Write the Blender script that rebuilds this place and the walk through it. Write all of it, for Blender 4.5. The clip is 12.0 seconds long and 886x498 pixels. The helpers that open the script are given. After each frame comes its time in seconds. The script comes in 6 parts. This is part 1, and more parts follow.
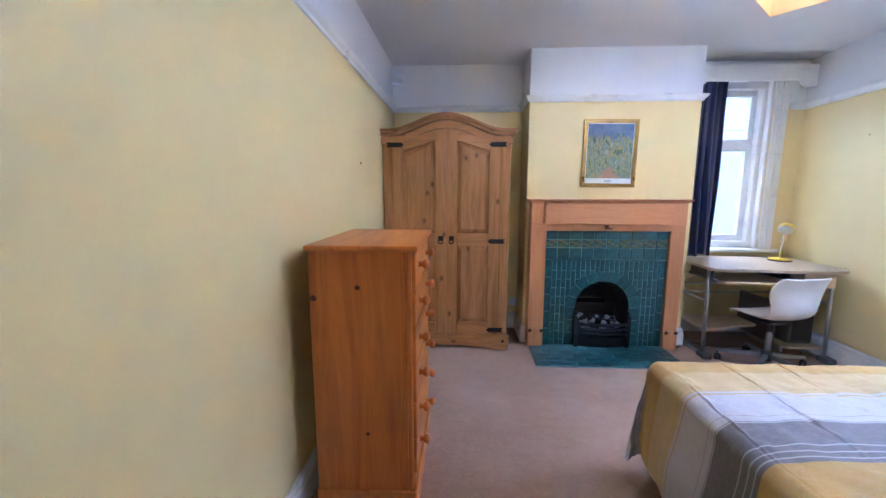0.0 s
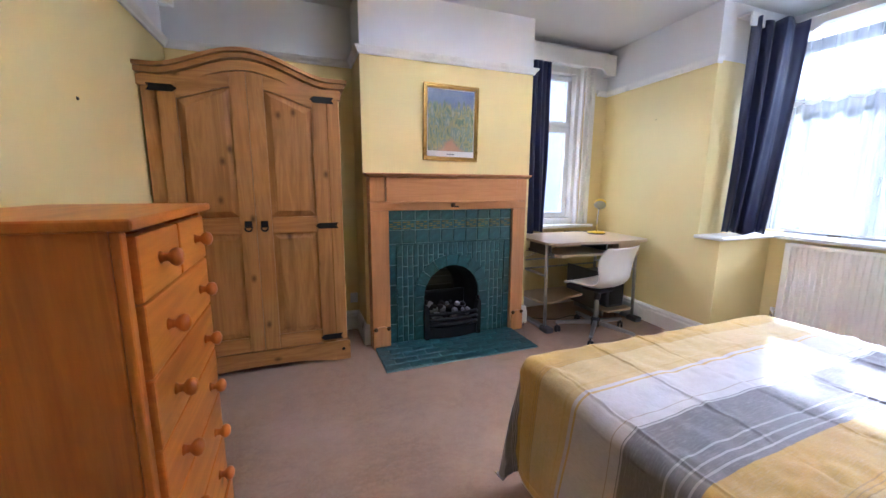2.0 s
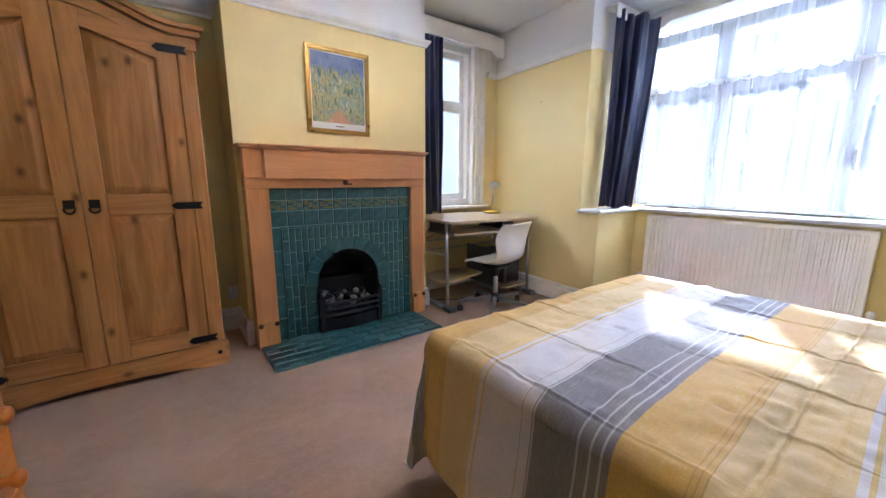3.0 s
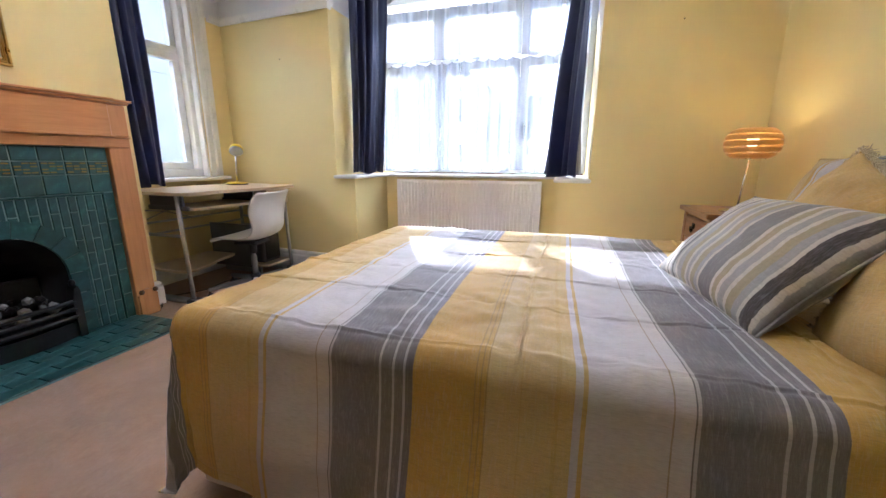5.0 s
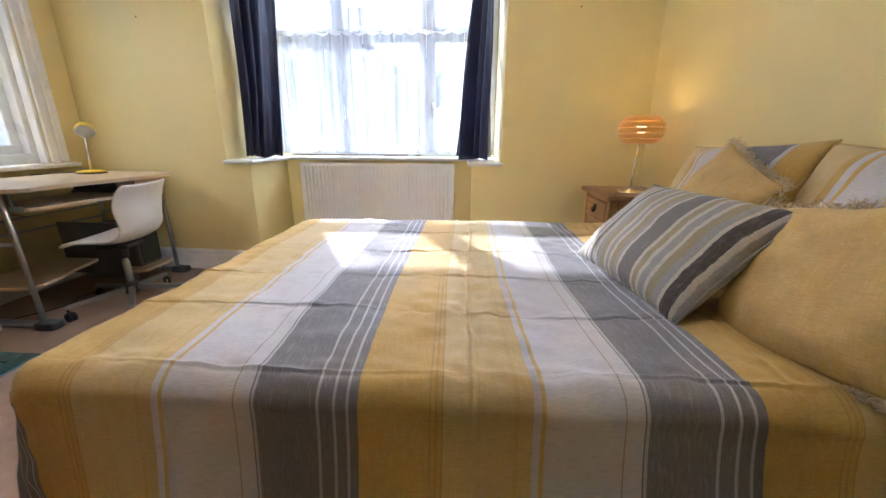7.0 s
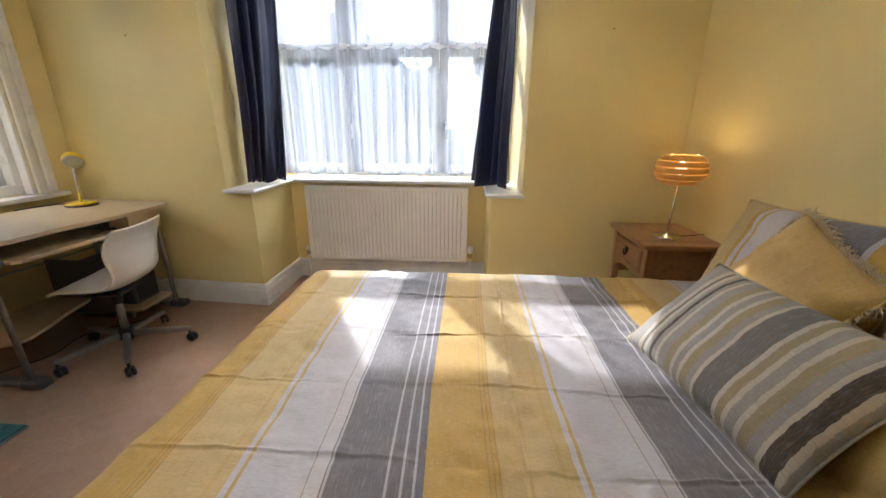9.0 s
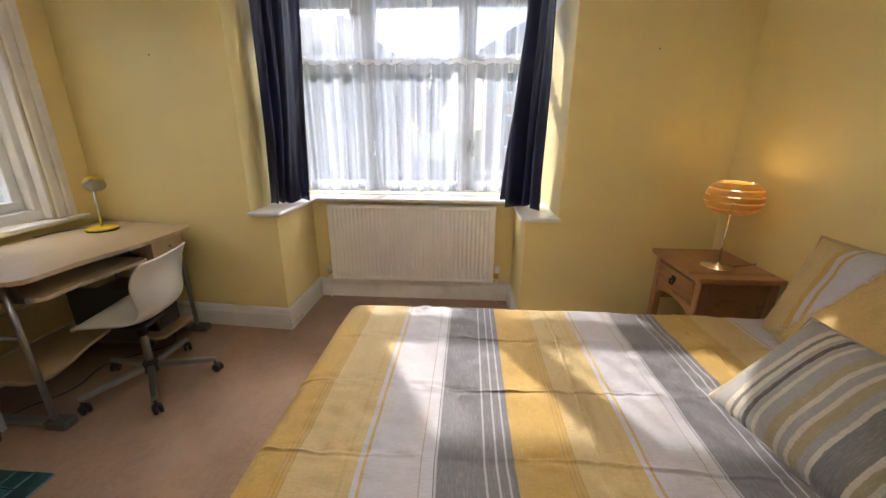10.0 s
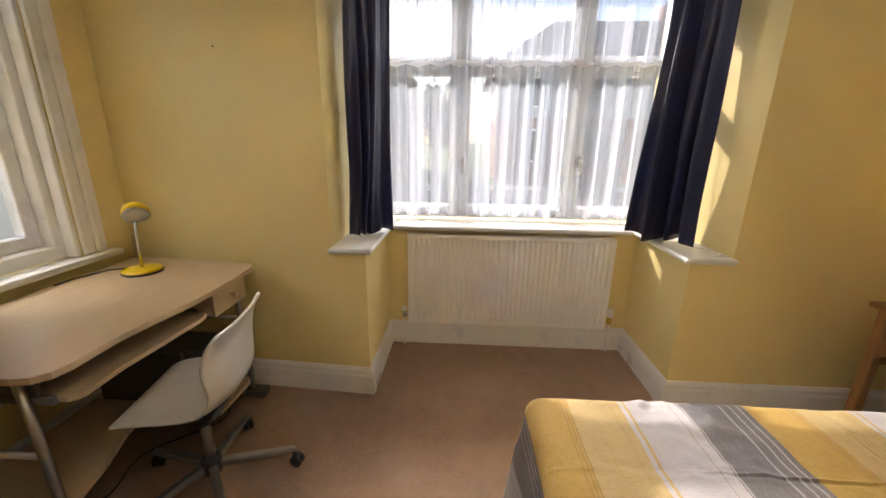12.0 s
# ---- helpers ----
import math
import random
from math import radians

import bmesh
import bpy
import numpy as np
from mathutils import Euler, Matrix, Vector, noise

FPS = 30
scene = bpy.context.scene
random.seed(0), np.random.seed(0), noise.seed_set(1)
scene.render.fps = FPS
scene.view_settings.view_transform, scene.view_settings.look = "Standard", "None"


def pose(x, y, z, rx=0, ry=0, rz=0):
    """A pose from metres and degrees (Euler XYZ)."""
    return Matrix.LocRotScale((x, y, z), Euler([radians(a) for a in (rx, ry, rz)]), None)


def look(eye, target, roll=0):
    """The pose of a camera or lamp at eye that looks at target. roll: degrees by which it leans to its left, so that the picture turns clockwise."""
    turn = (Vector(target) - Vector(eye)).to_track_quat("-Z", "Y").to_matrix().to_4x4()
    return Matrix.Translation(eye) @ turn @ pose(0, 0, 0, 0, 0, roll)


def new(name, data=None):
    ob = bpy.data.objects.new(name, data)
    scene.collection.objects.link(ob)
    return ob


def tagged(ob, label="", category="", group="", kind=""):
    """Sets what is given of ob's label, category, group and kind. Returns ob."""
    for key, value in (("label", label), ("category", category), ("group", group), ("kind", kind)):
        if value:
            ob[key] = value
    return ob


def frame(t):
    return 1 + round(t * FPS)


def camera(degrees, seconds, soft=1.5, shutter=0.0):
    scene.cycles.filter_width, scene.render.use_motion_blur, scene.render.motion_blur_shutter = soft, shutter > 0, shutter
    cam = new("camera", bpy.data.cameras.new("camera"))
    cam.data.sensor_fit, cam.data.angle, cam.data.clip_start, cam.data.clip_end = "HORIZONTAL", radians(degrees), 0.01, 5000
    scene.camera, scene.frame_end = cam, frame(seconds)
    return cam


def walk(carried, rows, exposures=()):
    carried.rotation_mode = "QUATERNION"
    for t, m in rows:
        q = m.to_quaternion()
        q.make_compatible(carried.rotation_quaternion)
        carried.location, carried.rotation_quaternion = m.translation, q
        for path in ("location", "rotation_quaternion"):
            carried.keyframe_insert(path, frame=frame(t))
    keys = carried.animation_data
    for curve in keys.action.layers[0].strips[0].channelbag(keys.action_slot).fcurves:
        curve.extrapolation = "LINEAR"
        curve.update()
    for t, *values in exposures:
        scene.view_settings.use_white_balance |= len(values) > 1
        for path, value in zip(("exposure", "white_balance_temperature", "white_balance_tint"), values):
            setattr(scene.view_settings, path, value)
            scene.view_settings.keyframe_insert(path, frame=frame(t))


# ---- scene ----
cam = camera(99.1, 12.0)
PATH = [
    (0, (0.272, 0.313, 1.282), (0.179, 2.29, 0.991), 0.1),
    (0.5, (0.258, 0.499, 1.284), (0.325, 2.476, 0.992), 0.3),
    (1, (0.275, 0.615, 1.262), (0.567, 2.57, 0.956), 0.3),
    (1.5, (0.321, 0.742, 1.205), (0.828, 2.65, 0.888), 0.3),
    (2, (0.384, 0.842, 1.154), (1.093, 2.683, 0.825), 0.3),
    (2.5, (0.426, 0.901, 1.108), (1.365, 2.632, 0.762), 0.3),
    (3, (0.464, 0.952, 1.048), (1.625, 2.541, 0.680), 0.25),
    (3.5, (0.488, 1.000, 1.005), (1.912, 2.35, 0.614), 0.25),
    (5.5, (0.478, 1.029, 0.909), (2.379, 1.435, 0.441), 0.2),
    (6, (0.475, 1.057, 0.936), (2.392, 1.316, 0.446), 0.1),
    (6.5, (0.506, 1.082, 0.953), (2.428, 1.231, 0.42), 0.1),
    (8.5, (0.757, 1.132, 1.106), (2.658, 1.248, 0.496), 0.3),
    (9, (0.803, 1.213, 1.202), (2.703, 1.33, 0.587), 0.4),
    (9.5, (0.837, 1.329, 1.285), (2.735, 1.444, 0.667), 0.4),
    (10, (0.915, 1.414, 1.315), (2.816, 1.536, 0.705), 0.3),
    (10.5, (1.056, 1.544, 1.335), (2.965, 1.653, 0.751), 0.4),
    (11, (1.17, 1.697, 1.322), (3.084, 1.794, 0.749), 0.5),
    (11.5, (1.274, 1.886, 1.31), (3.188, 1.992, 0.741), 0.6),
    (12, (1.408, 2.132, 1.316), (3.329, 2.23, 0.768), 0.8),
]
EXPOSURES = [(0.0, 3.21, 4320, 22), (1.0, 3.12, 4550, 22), (2.0, 3.03, 4900, 21), (3.5, 2.84, 5100, 19), (6.0, 2.76, 5380, 18), (8.5, 2.38, 5680, 14), (9.5, 2.11, 6120, 16), (12.0, 1.95, 6950, 18)]
walk(cam, [(t, look(eye, target, roll)) for t, eye, target, roll in PATH], EXPOSURES)

# ---- world, sun, lamps ----
SUN_ELEVATION, SUN_AZIMUTH = 31.0, 27.0   # degrees; azimuth measured from +x towards +y
world = bpy.data.worlds.new("sky")
scene.world = world
world.use_nodes = True
wn = world.node_tree.nodes
sky = wn.new("ShaderNodeTexSky")
sky.sky_type = "NISHITA"
sky.sun_disc = False
sky.sun_elevation = radians(SUN_ELEVATION)
sky.sun_rotation = radians(90 - SUN_AZIMUTH)
world.node_tree.links.new(sky.outputs["Color"], wn["Background"].inputs["Color"])
wn["Background"].inputs["Strength"].default_value = 0.05


def add_light(name, kind, m, energy, color, **settings):
    data = bpy.data.lights.new(name, kind)
    data.energy, data.color = energy, color
    if kind == "AREA":
        data.shape, data.size, data.size_y = "RECTANGLE", settings["size"], settings["size_y"]
    elif kind == "SUN":
        data.angle = settings["angle"]
    else:
        data.shadow_soft_size = settings["size"]
    ob = new(name, data)
    ob.matrix_world = m
    return ob


ca, sa, ce, se = (math.cos(radians(SUN_AZIMUTH)), math.sin(radians(SUN_AZIMUTH)),
                  math.cos(radians(SUN_ELEVATION)), math.sin(radians(SUN_ELEVATION)))
add_light("sun", "SUN", look((30 * ca * ce, 30 * sa * ce, 30 * se), (0, 0, 0)), 2.0, (1, 0.955, 0.88), angle=radians(0.8))
# unseen lamp added high outside the bay, standing in for the sky's light
add_light("bay_skylight", "AREA", look((8.5, 1.83, 4.9), (1.2, 1.75, 0.9)), 140.0, (0.98, 0.98, 0.98), size=3.6, size_y=1.4)
# added lamp out of view between the houses, for sky light through the sash
add_light("side_skylight", "AREA", look((2.3, 5.4, 3.2), (2.1, 2.9, 0.7)), 17.0, (0.96, 0.98, 1.0), size=2.6, size_y=1.6)
# pendant: weak glow downward, an added upward lamp fills the room off the ceiling
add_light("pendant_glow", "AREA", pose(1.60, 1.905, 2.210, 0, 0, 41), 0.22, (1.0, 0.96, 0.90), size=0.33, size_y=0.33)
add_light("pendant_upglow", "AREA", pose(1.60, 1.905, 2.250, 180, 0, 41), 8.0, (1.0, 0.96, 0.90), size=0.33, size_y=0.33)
add_light("table_bulb", "POINT", pose(2.768, 0.16, 1.065), 0.26, (1.0, 0.70, 0.32), size=0.03)

# ---- materials ----
def nodes_of(name):
    m = bpy.data.materials.new(name)
    m.use_nodes = True
    return m, m.node_tree.nodes, m.node_tree.links, m.node_tree.nodes["Principled BSDF"]


def coords(n, l, scale=(1, 1, 1), rot=(0, 0, 0)):
    tc = n.new("ShaderNodeTexCoord")
    mp = n.new("ShaderNodeMapping")
    mp.inputs["Scale"].default_value = scale
    mp.inputs["Rotation"].default_value = rot
    l.new(tc.outputs["Object"], mp.inputs["Vector"])
    return mp.outputs["Vector"]


def noise_tex(n, l, vec, scale, detail=4.0, rough=0.55, distortion=0.0):
    t = n.new("ShaderNodeTexNoise")
    t.inputs["Scale"].default_value = scale
    t.inputs["Detail"].default_value = detail
    t.inputs["Roughness"].default_value = rough
    t.inputs["Distortion"].default_value = distortion
    l.new(vec, t.inputs["Vector"])
    return t.outputs["Fac"]


def ramp(n, l, fac, stops, mode="LINEAR"):
    r = n.new("ShaderNodeValToRGB")
    r.color_ramp.interpolation = mode
    e = r.color_ramp.elements
    while len(e) < len(stops):
        e.new(0.5)
    for i, (p, c) in enumerate(stops):
        e[i].position = p
        e[i].color = (*c, 1) if len(c) == 3 else c
    l.new(fac, r.inputs["Fac"])
    return r.outputs["Color"]


def mix(n, l, fac, a, b, mode="MIX"):
    m = n.new("ShaderNodeMix")
    m.data_type, m.blend_type = "RGBA", mode
    for sock, v in ((m.inputs[0], fac), (m.inputs[6], a), (m.inputs[7], b)):
        if isinstance(v, bpy.types.NodeSocket):
            l.new(v, sock)
        elif isinstance(v, (int, float)):
            sock.default_value = v
        else:
            sock.default_value = (*v, 1)
    return m.outputs[2]


def math_node(n, l, op, a, b=0.0):
    m = n.new("ShaderNodeMath")
    m.operation = op
    for sock, v in zip(m.inputs, (a, b)):
        if isinstance(v, bpy.types.NodeSocket):
            l.new(v, sock)
        else:
            sock.default_value = v
    return m.outputs[0]


def bump(n, l, bsdf, height, strength, distance=0.002):
    b = n.new("ShaderNodeBump")
    b.inputs["Strength"].default_value = strength
    b.inputs["Distance"].default_value = distance
    l.new(height, b.inputs["Height"])
    l.new(b.outputs["Normal"], bsdf.inputs["Normal"])


def dark(c, k):
    return tuple(v * k for v in c)


def plain(name, color, rough=0.5, metal=0.0, vary=0.12, scale=6.0, grain=120.0, relief=0.15, distance=0.001, coat=0.0):
    """Paint, plastic and metal: a base colour with broad stains and a fine grain."""
    m, n, l, b = nodes_of(name)
    v = coords(n, l)
    broad = noise_tex(n, l, v, scale, 5)
    fine = noise_tex(n, l, v, grain, 3)
    c = ramp(n, l, broad, [(0.3, dark(color, 1 - vary)), (0.7, tuple(min(1, x * (1 + vary * 0.6)) for x in color))])
    c = mix(n, l, 0.25 * vary / 0.12, c, mix(n, l, fine, dark(color, 0.8), color), "MIX") if vary else c
    l.new(c, b.inputs["Base Color"])
    l.new(ramp(n, l, broad, [(0.3, (rough * 0.85,) * 3), (0.7, (min(1, rough * 1.15),) * 3)]), b.inputs["Roughness"])
    b.inputs["Metallic"].default_value = metal
    b.inputs["Coat Weight"].default_value = coat
    bump(n, l, b, fine, relief, distance)
    return m


def pine(name, light, deep, grain=(26, 26, 1.6), rough=0.38, knots=True, coat=0.25, face=1):
    """Varnished pine with the grain along the axis of the small scale."""
    m, n, l, b = nodes_of(name)
    info = n.new("ShaderNodeObjectInfo")
    tc = n.new("ShaderNodeTexCoord")
    off = n.new("ShaderNodeVectorMath")
    off.operation = "ADD"
    l.new(tc.outputs["Object"], off.inputs[0])
    shift = n.new("ShaderNodeVectorMath")
    shift.operation = "SCALE"
    shift.inputs[0].default_value = (7.3, 5.1, 3.7)
    l.new(info.outputs["Random"], shift.inputs["Scale"])
    l.new(shift.outputs[0], off.inputs[1])
    mp = n.new("ShaderNodeMapping")
    mp.inputs["Scale"].default_value = grain
    l.new(off.outputs[0], mp.inputs["Vector"])
    rings = noise_tex(n, l, mp.outputs[0], 1.0, 6, 0.6, 0.6)
    mp2 = n.new("ShaderNodeMapping")
    mp2.inputs["Scale"].default_value = tuple(g * 9 for g in grain)
    l.new(off.outputs[0], mp2.inputs["Vector"])
    fibre = noise_tex(n, l, mp2.outputs[0], 1.0, 2)
    mid = tuple((a + d) / 2 for a, d in zip(light, deep))
    c = ramp(n, l, rings, [(0.30, deep), (0.43, mid), (0.52, light), (0.60, mid), (0.66, light), (0.8, mid)])
    c = mix(n, l, math_node(n, l, "MULTIPLY", fibre, 0.35), c, deep)
    if knots:
        vo = n.new("ShaderNodeTexVoronoi")
        vo.voronoi_dimensions = "2D"
        vo.inputs["Scale"].default_value = 1.0
        mp3 = n.new("ShaderNodeMapping")
        small = min(grain)
        mp3.inputs["Scale"].default_value = tuple(2.3 if g == small else 3.6 for g in grain)
        l.new(off.outputs[0], mp3.inputs["Vector"])
        split, join = n.new("ShaderNodeSeparateXYZ"), n.new("ShaderNodeCombineXYZ")
        l.new(mp3.outputs[0], split.inputs[0])
        for k, i in enumerate(i for i in range(3) if i != face):
            l.new(split.outputs[i], join.inputs[k])
        l.new(join.outputs[0], vo.inputs["Vector"])
        k = ramp(n, l, vo.outputs["Distance"], [(0.018, (0.9, 0.9, 0.9)), (0.04, (0.5, 0.5, 0.5)), (0.075, (0, 0, 0))])
        c = mix(n, l, k, c, dark(deep, 0.42))
    l.new(c, b.inputs["Base Color"])
    b.inputs["Roughness"].default_value = rough
    b.inputs["Coat Weight"].default_value = coat
    b.inputs["Coat Roughness"].default_value = 0.3
    bump(n, l, b, fibre, 0.15, 0.0008)
    return m


def cloth(name, color, rough=0.9, weave=420.0, vary=0.15):
    m, n, l, b = nodes_of(name)
    v = coords(n, l)
    broad = noise_tex(n, l, v, 9, 4)
    slub = noise_tex(n, l, coords(n, l, (weave, weave * 0.14, weave * 0.14)), 1.0, 2)
    slub2 = noise_tex(n, l, coords(n, l, (weave * 0.1, weave, weave * 0.5)), 1.0, 2)
    c = ramp(n, l, broad, [(0.3, dark(color, 1 - vary)), (0.7, color)])
    c = mix(n, l, math_node(n, l, "MULTIPLY", slub, 0.4), c, dark(color, 0.62))
    c = mix(n, l, math_node(n, l, "MULTIPLY", slub2, 0.3), c, tuple(min(1, x * 1.35) for x in color))
    l.new(c, b.inputs["Base Color"])
    b.inputs["Roughness"].default_value = rough
    b.inputs["Sheen Weight"].default_value = 0.15
    bump(n, l, b, math_node(n, l, "ADD", slub, slub2), 0.3, 0.001)
    return m


def wall_paint(name, color):
    m, n, l, b = nodes_of(name)
    v = coords(n, l)
    broad = noise_tex(n, l, v, 1.3, 5)
    roller = noise_tex(n, l, v, 240, 3)
    lumps = noise_tex(n, l, v, 9, 4)
    c = ramp(n, l, broad, [(0.3, dark(color, 0.93)), (0.7, color)])
    l.new(c, b.inputs["Base Color"])
    b.inputs["Roughness"].default_value = 0.55
    b.inputs["Specular IOR Level"].default_value = 0.35
    h = math_node(n, l, "ADD", math_node(n, l, "MULTIPLY", roller, 0.35), lumps)
    bump(n, l, b, h, 0.22, 0.003)
    return m


def carpet_mat():
    m, n, l, b = nodes_of("carpet")
    v = coords(n, l)
    pile = noise_tex(n, l, v, 320, 3, 0.7)
    tuft = noise_tex(n, l, v, 60, 4, 0.6)
    worn = noise_tex(n, l, v, 2.2, 6)
    base = (0.41, 0.248, 0.142)
    c = ramp(n, l, tuft, [(0.3, dark(base, 0.70)), (0.7, base)])
    c = mix(n, l, ramp(n, l, noise_tex(n, l, v, 17, 5, 0.65), [(0.42, (0.55, 0.55, 0.55)), (0.58, (0, 0, 0))]), c, dark(base, 0.66))
    c = mix(n, l, math_node(n, l, "MULTIPLY", pile, 0.45), c, dark(base, 0.6))
    c = mix(n, l, ramp(n, l, worn, [(0.45, (0, 0, 0)), (0.75, (0.5, 0.5, 0.5))]), c, (0.47, 0.315, 0.215))
    l.new(c, b.inputs["Base Color"])
    b.inputs["Roughness"].default_value = 0.97
    b.inputs["Sheen Weight"].default_value = 0.25
    bump(n, l, b, math_node(n, l, "ADD", pile, tuft), 0.6, 0.005)
    return m


def glaze_mat(name, color, light):
    m, n, l, b = nodes_of(name)
    info = n.new("ShaderNodeObjectInfo")
    v = coords(n, l)
    cloud = noise_tex(n, l, v, 22, 5, 0.65)
    pit = noise_tex(n, l, v, 60, 3)
    c = ramp(n, l, cloud, [(0.3, dark(color, 0.6)), (0.55, color), (0.75, light)])
    c = mix(n, l, math_node(n, l, "MULTIPLY", info.outputs["Random"], 0.55), c, dark(color, 0.5))
    l.new(c, b.inputs["Base Color"])
    b.inputs["Roughness"].default_value = 0.36
    b.inputs["Coat Weight"].default_value = 0.12
    b.inputs["Coat Roughness"].default_value = 0.15
    bump(n, l, b, pit, 0.14, 0.003)
    return m


def glass_mat():
    m, n, l, b = nodes_of("window_glass")
    b.inputs["Base Color"].default_value = (0.96, 0.98, 0.98, 1)
    b.inputs["Roughness"].default_value = 0.0
    b.inputs["Transmission Weight"].default_value = 1.0
    b.inputs["IOR"].default_value = 1.02
    b.inputs["Specular IOR Level"].default_value = 0.5
    return m


def net_mat():
    """Sheer white voile: part of the light goes straight through, part is scattered."""
    m, n, l, b = nodes_of("net_voile")
    out = n["Material Output"]
    fold = noise_tex(n, l, coords(n, l, (0, 13.0, 0.22)), 1.0, 1.5, 0.5, 0.25)
    gather = noise_tex(n, l, coords(n, l, (0, 46.0, 0.5)), 1.0, 1.0)
    thread = math_node(n, l, "ADD", math_node(n, l, "MULTIPLY", fold, 0.84), math_node(n, l, "MULTIPLY", gather, 0.16))
    tr = n.new("ShaderNodeBsdfTransparent")
    tl = n.new("ShaderNodeBsdfTranslucent")
    df = n.new("ShaderNodeBsdfDiffuse")
    # Blue cast of the sky's light is put into the white voile's colour.
    for s in (tl, df):
        s.inputs["Color"].default_value = (0.76, 0.82, 0.92, 1)
    a = n.new("ShaderNodeMixShader")
    a.inputs[0].default_value = 0.62
    l.new(tl.outputs[0], a.inputs[1])
    l.new(df.outputs[0], a.inputs[2])
    f = n.new("ShaderNodeMixShader")
    l.new(ramp(n, l, thread, [(0.36, (0.27,) * 3), (0.52, (0.34,) * 3), (0.66, (0.54,) * 3)]), f.inputs[0])
    l.new(tr.outputs[0], f.inputs[1])
    l.new(a.outputs[0], f.inputs[2])
    l.new(f.outputs[0], out.inputs["Surface"])
    return m


M_YELLOW = wall_paint("yellow_wall_paint", (0.81, 0.665, 0.295))
M_WHITE_WALL = wall_paint("white_wall_paint", (0.80, 0.80, 0.80))
M_GLOSS = plain("white_gloss_paint", (0.80, 0.79, 0.76), 0.3, vary=0.05, relief=0.08)
M_UPVC = plain("white_upvc", (0.82, 0.84, 0.86), 0.28, vary=0.03, relief=0.03)
M_CARPET = carpet_mat()
M_GLASS = glass_mat()
M_NET = net_mat()
M_WARDROBE = pine("waxed_pine_upright", (0.50, 0.238, 0.062), (0.25, 0.098, 0.020), grain=(10, 10, 0.8), rough=0.5, coat=0.08)
M_WARDROBE_H = pine("waxed_pine_level", (0.50, 0.238, 0.062), (0.25, 0.098, 0.020), grain=(0.8, 10, 10), rough=0.5, coat=0.08)
M_CHEST = pine("orange_pine_upright", (0.62, 0.200, 0.016), (0.38, 0.090, 0.006), grain=(11, 11, 0.8), rough=0.40, knots=False, coat=0.08)
M_CHEST_Y = pine("orange_pine_level", (0.63, 0.215, 0.018), (0.41, 0.105, 0.008), grain=(11, 0.8, 11), rough=0.40, coat=0.08, face=0)
M_SURROUND = pine("surround_pine_upright", (0.60, 0.275, 0.095), (0.49, 0.20, 0.06), rough=0.4, knots=False)
M_SURROUND_H = pine("surround_pine_level", (0.60, 0.275, 0.095), (0.49, 0.20, 0.06), grain=(1.6, 26, 26), rough=0.4, knots=False)
M_STAND = pine("stand_pine", (0.40, 0.20, 0.075), (0.25, 0.105, 0.035), grain=(1.6, 26, 26), rough=0.4)
M_STAND_V = pine("stand_pine_upright", (0.40, 0.20, 0.075), (0.25, 0.105, 0.035), rough=0.4)
M_CARD = plain("amber_card", (0.80, 0.50, 0.10), 0.7, vary=0.06)
M_KNOT = plain("pine_knot", (0.085, 0.022, 0.006), 0.5, vary=0.5, scale=60, relief=0.3)
M_IRON = plain("black_iron", (0.018, 0.018, 0.018), 0.45, 0.6, relief=0.3, vary=0.3)
M_SOOT = plain("soot", (0.02, 0.018, 0.016), 0.9, relief=0.5, vary=0.4)
M_NAVY = cloth("navy_velvet", (0.009, 0.013, 0.058), 0.42, 300)
M_NAVY.node_tree.nodes["Principled BSDF"].inputs["Sheen Weight"].default_value = 0.15
M_STEEL = plain("satin_steel", (0.42, 0.42, 0.42), 0.35, 0.9, vary=0.1)
M_CHROME = plain("chrome", (0.75, 0.75, 0.75), 0.12, 1.0, vary=0.04)
M_BLACK = plain("black_plastic", (0.02, 0.02, 0.022), 0.5, vary=0.2)
M_RADIATOR = plain("cream_radiator_enamel", (0.88, 0.87, 0.83), 0.35, vary=0.04, relief=0.05)
M_DIVAN = cloth("cream_divan_fabric", (0.62, 0.56, 0.46))
M_BRASS = plain("gilt", (0.62, 0.40, 0.10), 0.3, 0.85, vary=0.25)

# ---- builders ----
def box(bm, x0, y0, z0, x1, y1, z1, bevel=0.0, mi=0, segments=1):
    """A box between two corners, its edges bevelled."""
    r = bmesh.ops.create_cube(bm, size=1.0)
    vs = r["verts"]
    bmesh.ops.scale(bm, vec=(x1 - x0, y1 - y0, z1 - z0), verts=vs)
    bmesh.ops.translate(bm, vec=((x0 + x1) / 2, (y0 + y1) / 2, (z0 + z1) / 2), verts=vs)
    fs = {f for v in vs for f in v.link_faces}
    for f in fs:
        f.material_index = mi
    if bevel:
        es = {e for v in vs for e in v.link_edges}
        bmesh.ops.bevel(bm, geom=list(es), offset=bevel, segments=segments, affect="EDGES", profile=0.6)
    return vs


def prism(bm, pts, z0, z1, mi=0):
    """An upright prism over a floor polygon (counter-clockwise)."""
    lo = [bm.verts.new((x, y, z0)) for x, y in pts]
    hi = [bm.verts.new((x, y, z1)) for x, y in pts]
    k = len(pts)
    fs = [bm.faces.new(lo[::-1]), bm.faces.new(hi)]
    fs += [bm.faces.new((lo[i], lo[(i + 1) % k], hi[(i + 1) % k], hi[i])) for i in range(k)]
    for f in fs:
        f.material_index = mi
    return fs


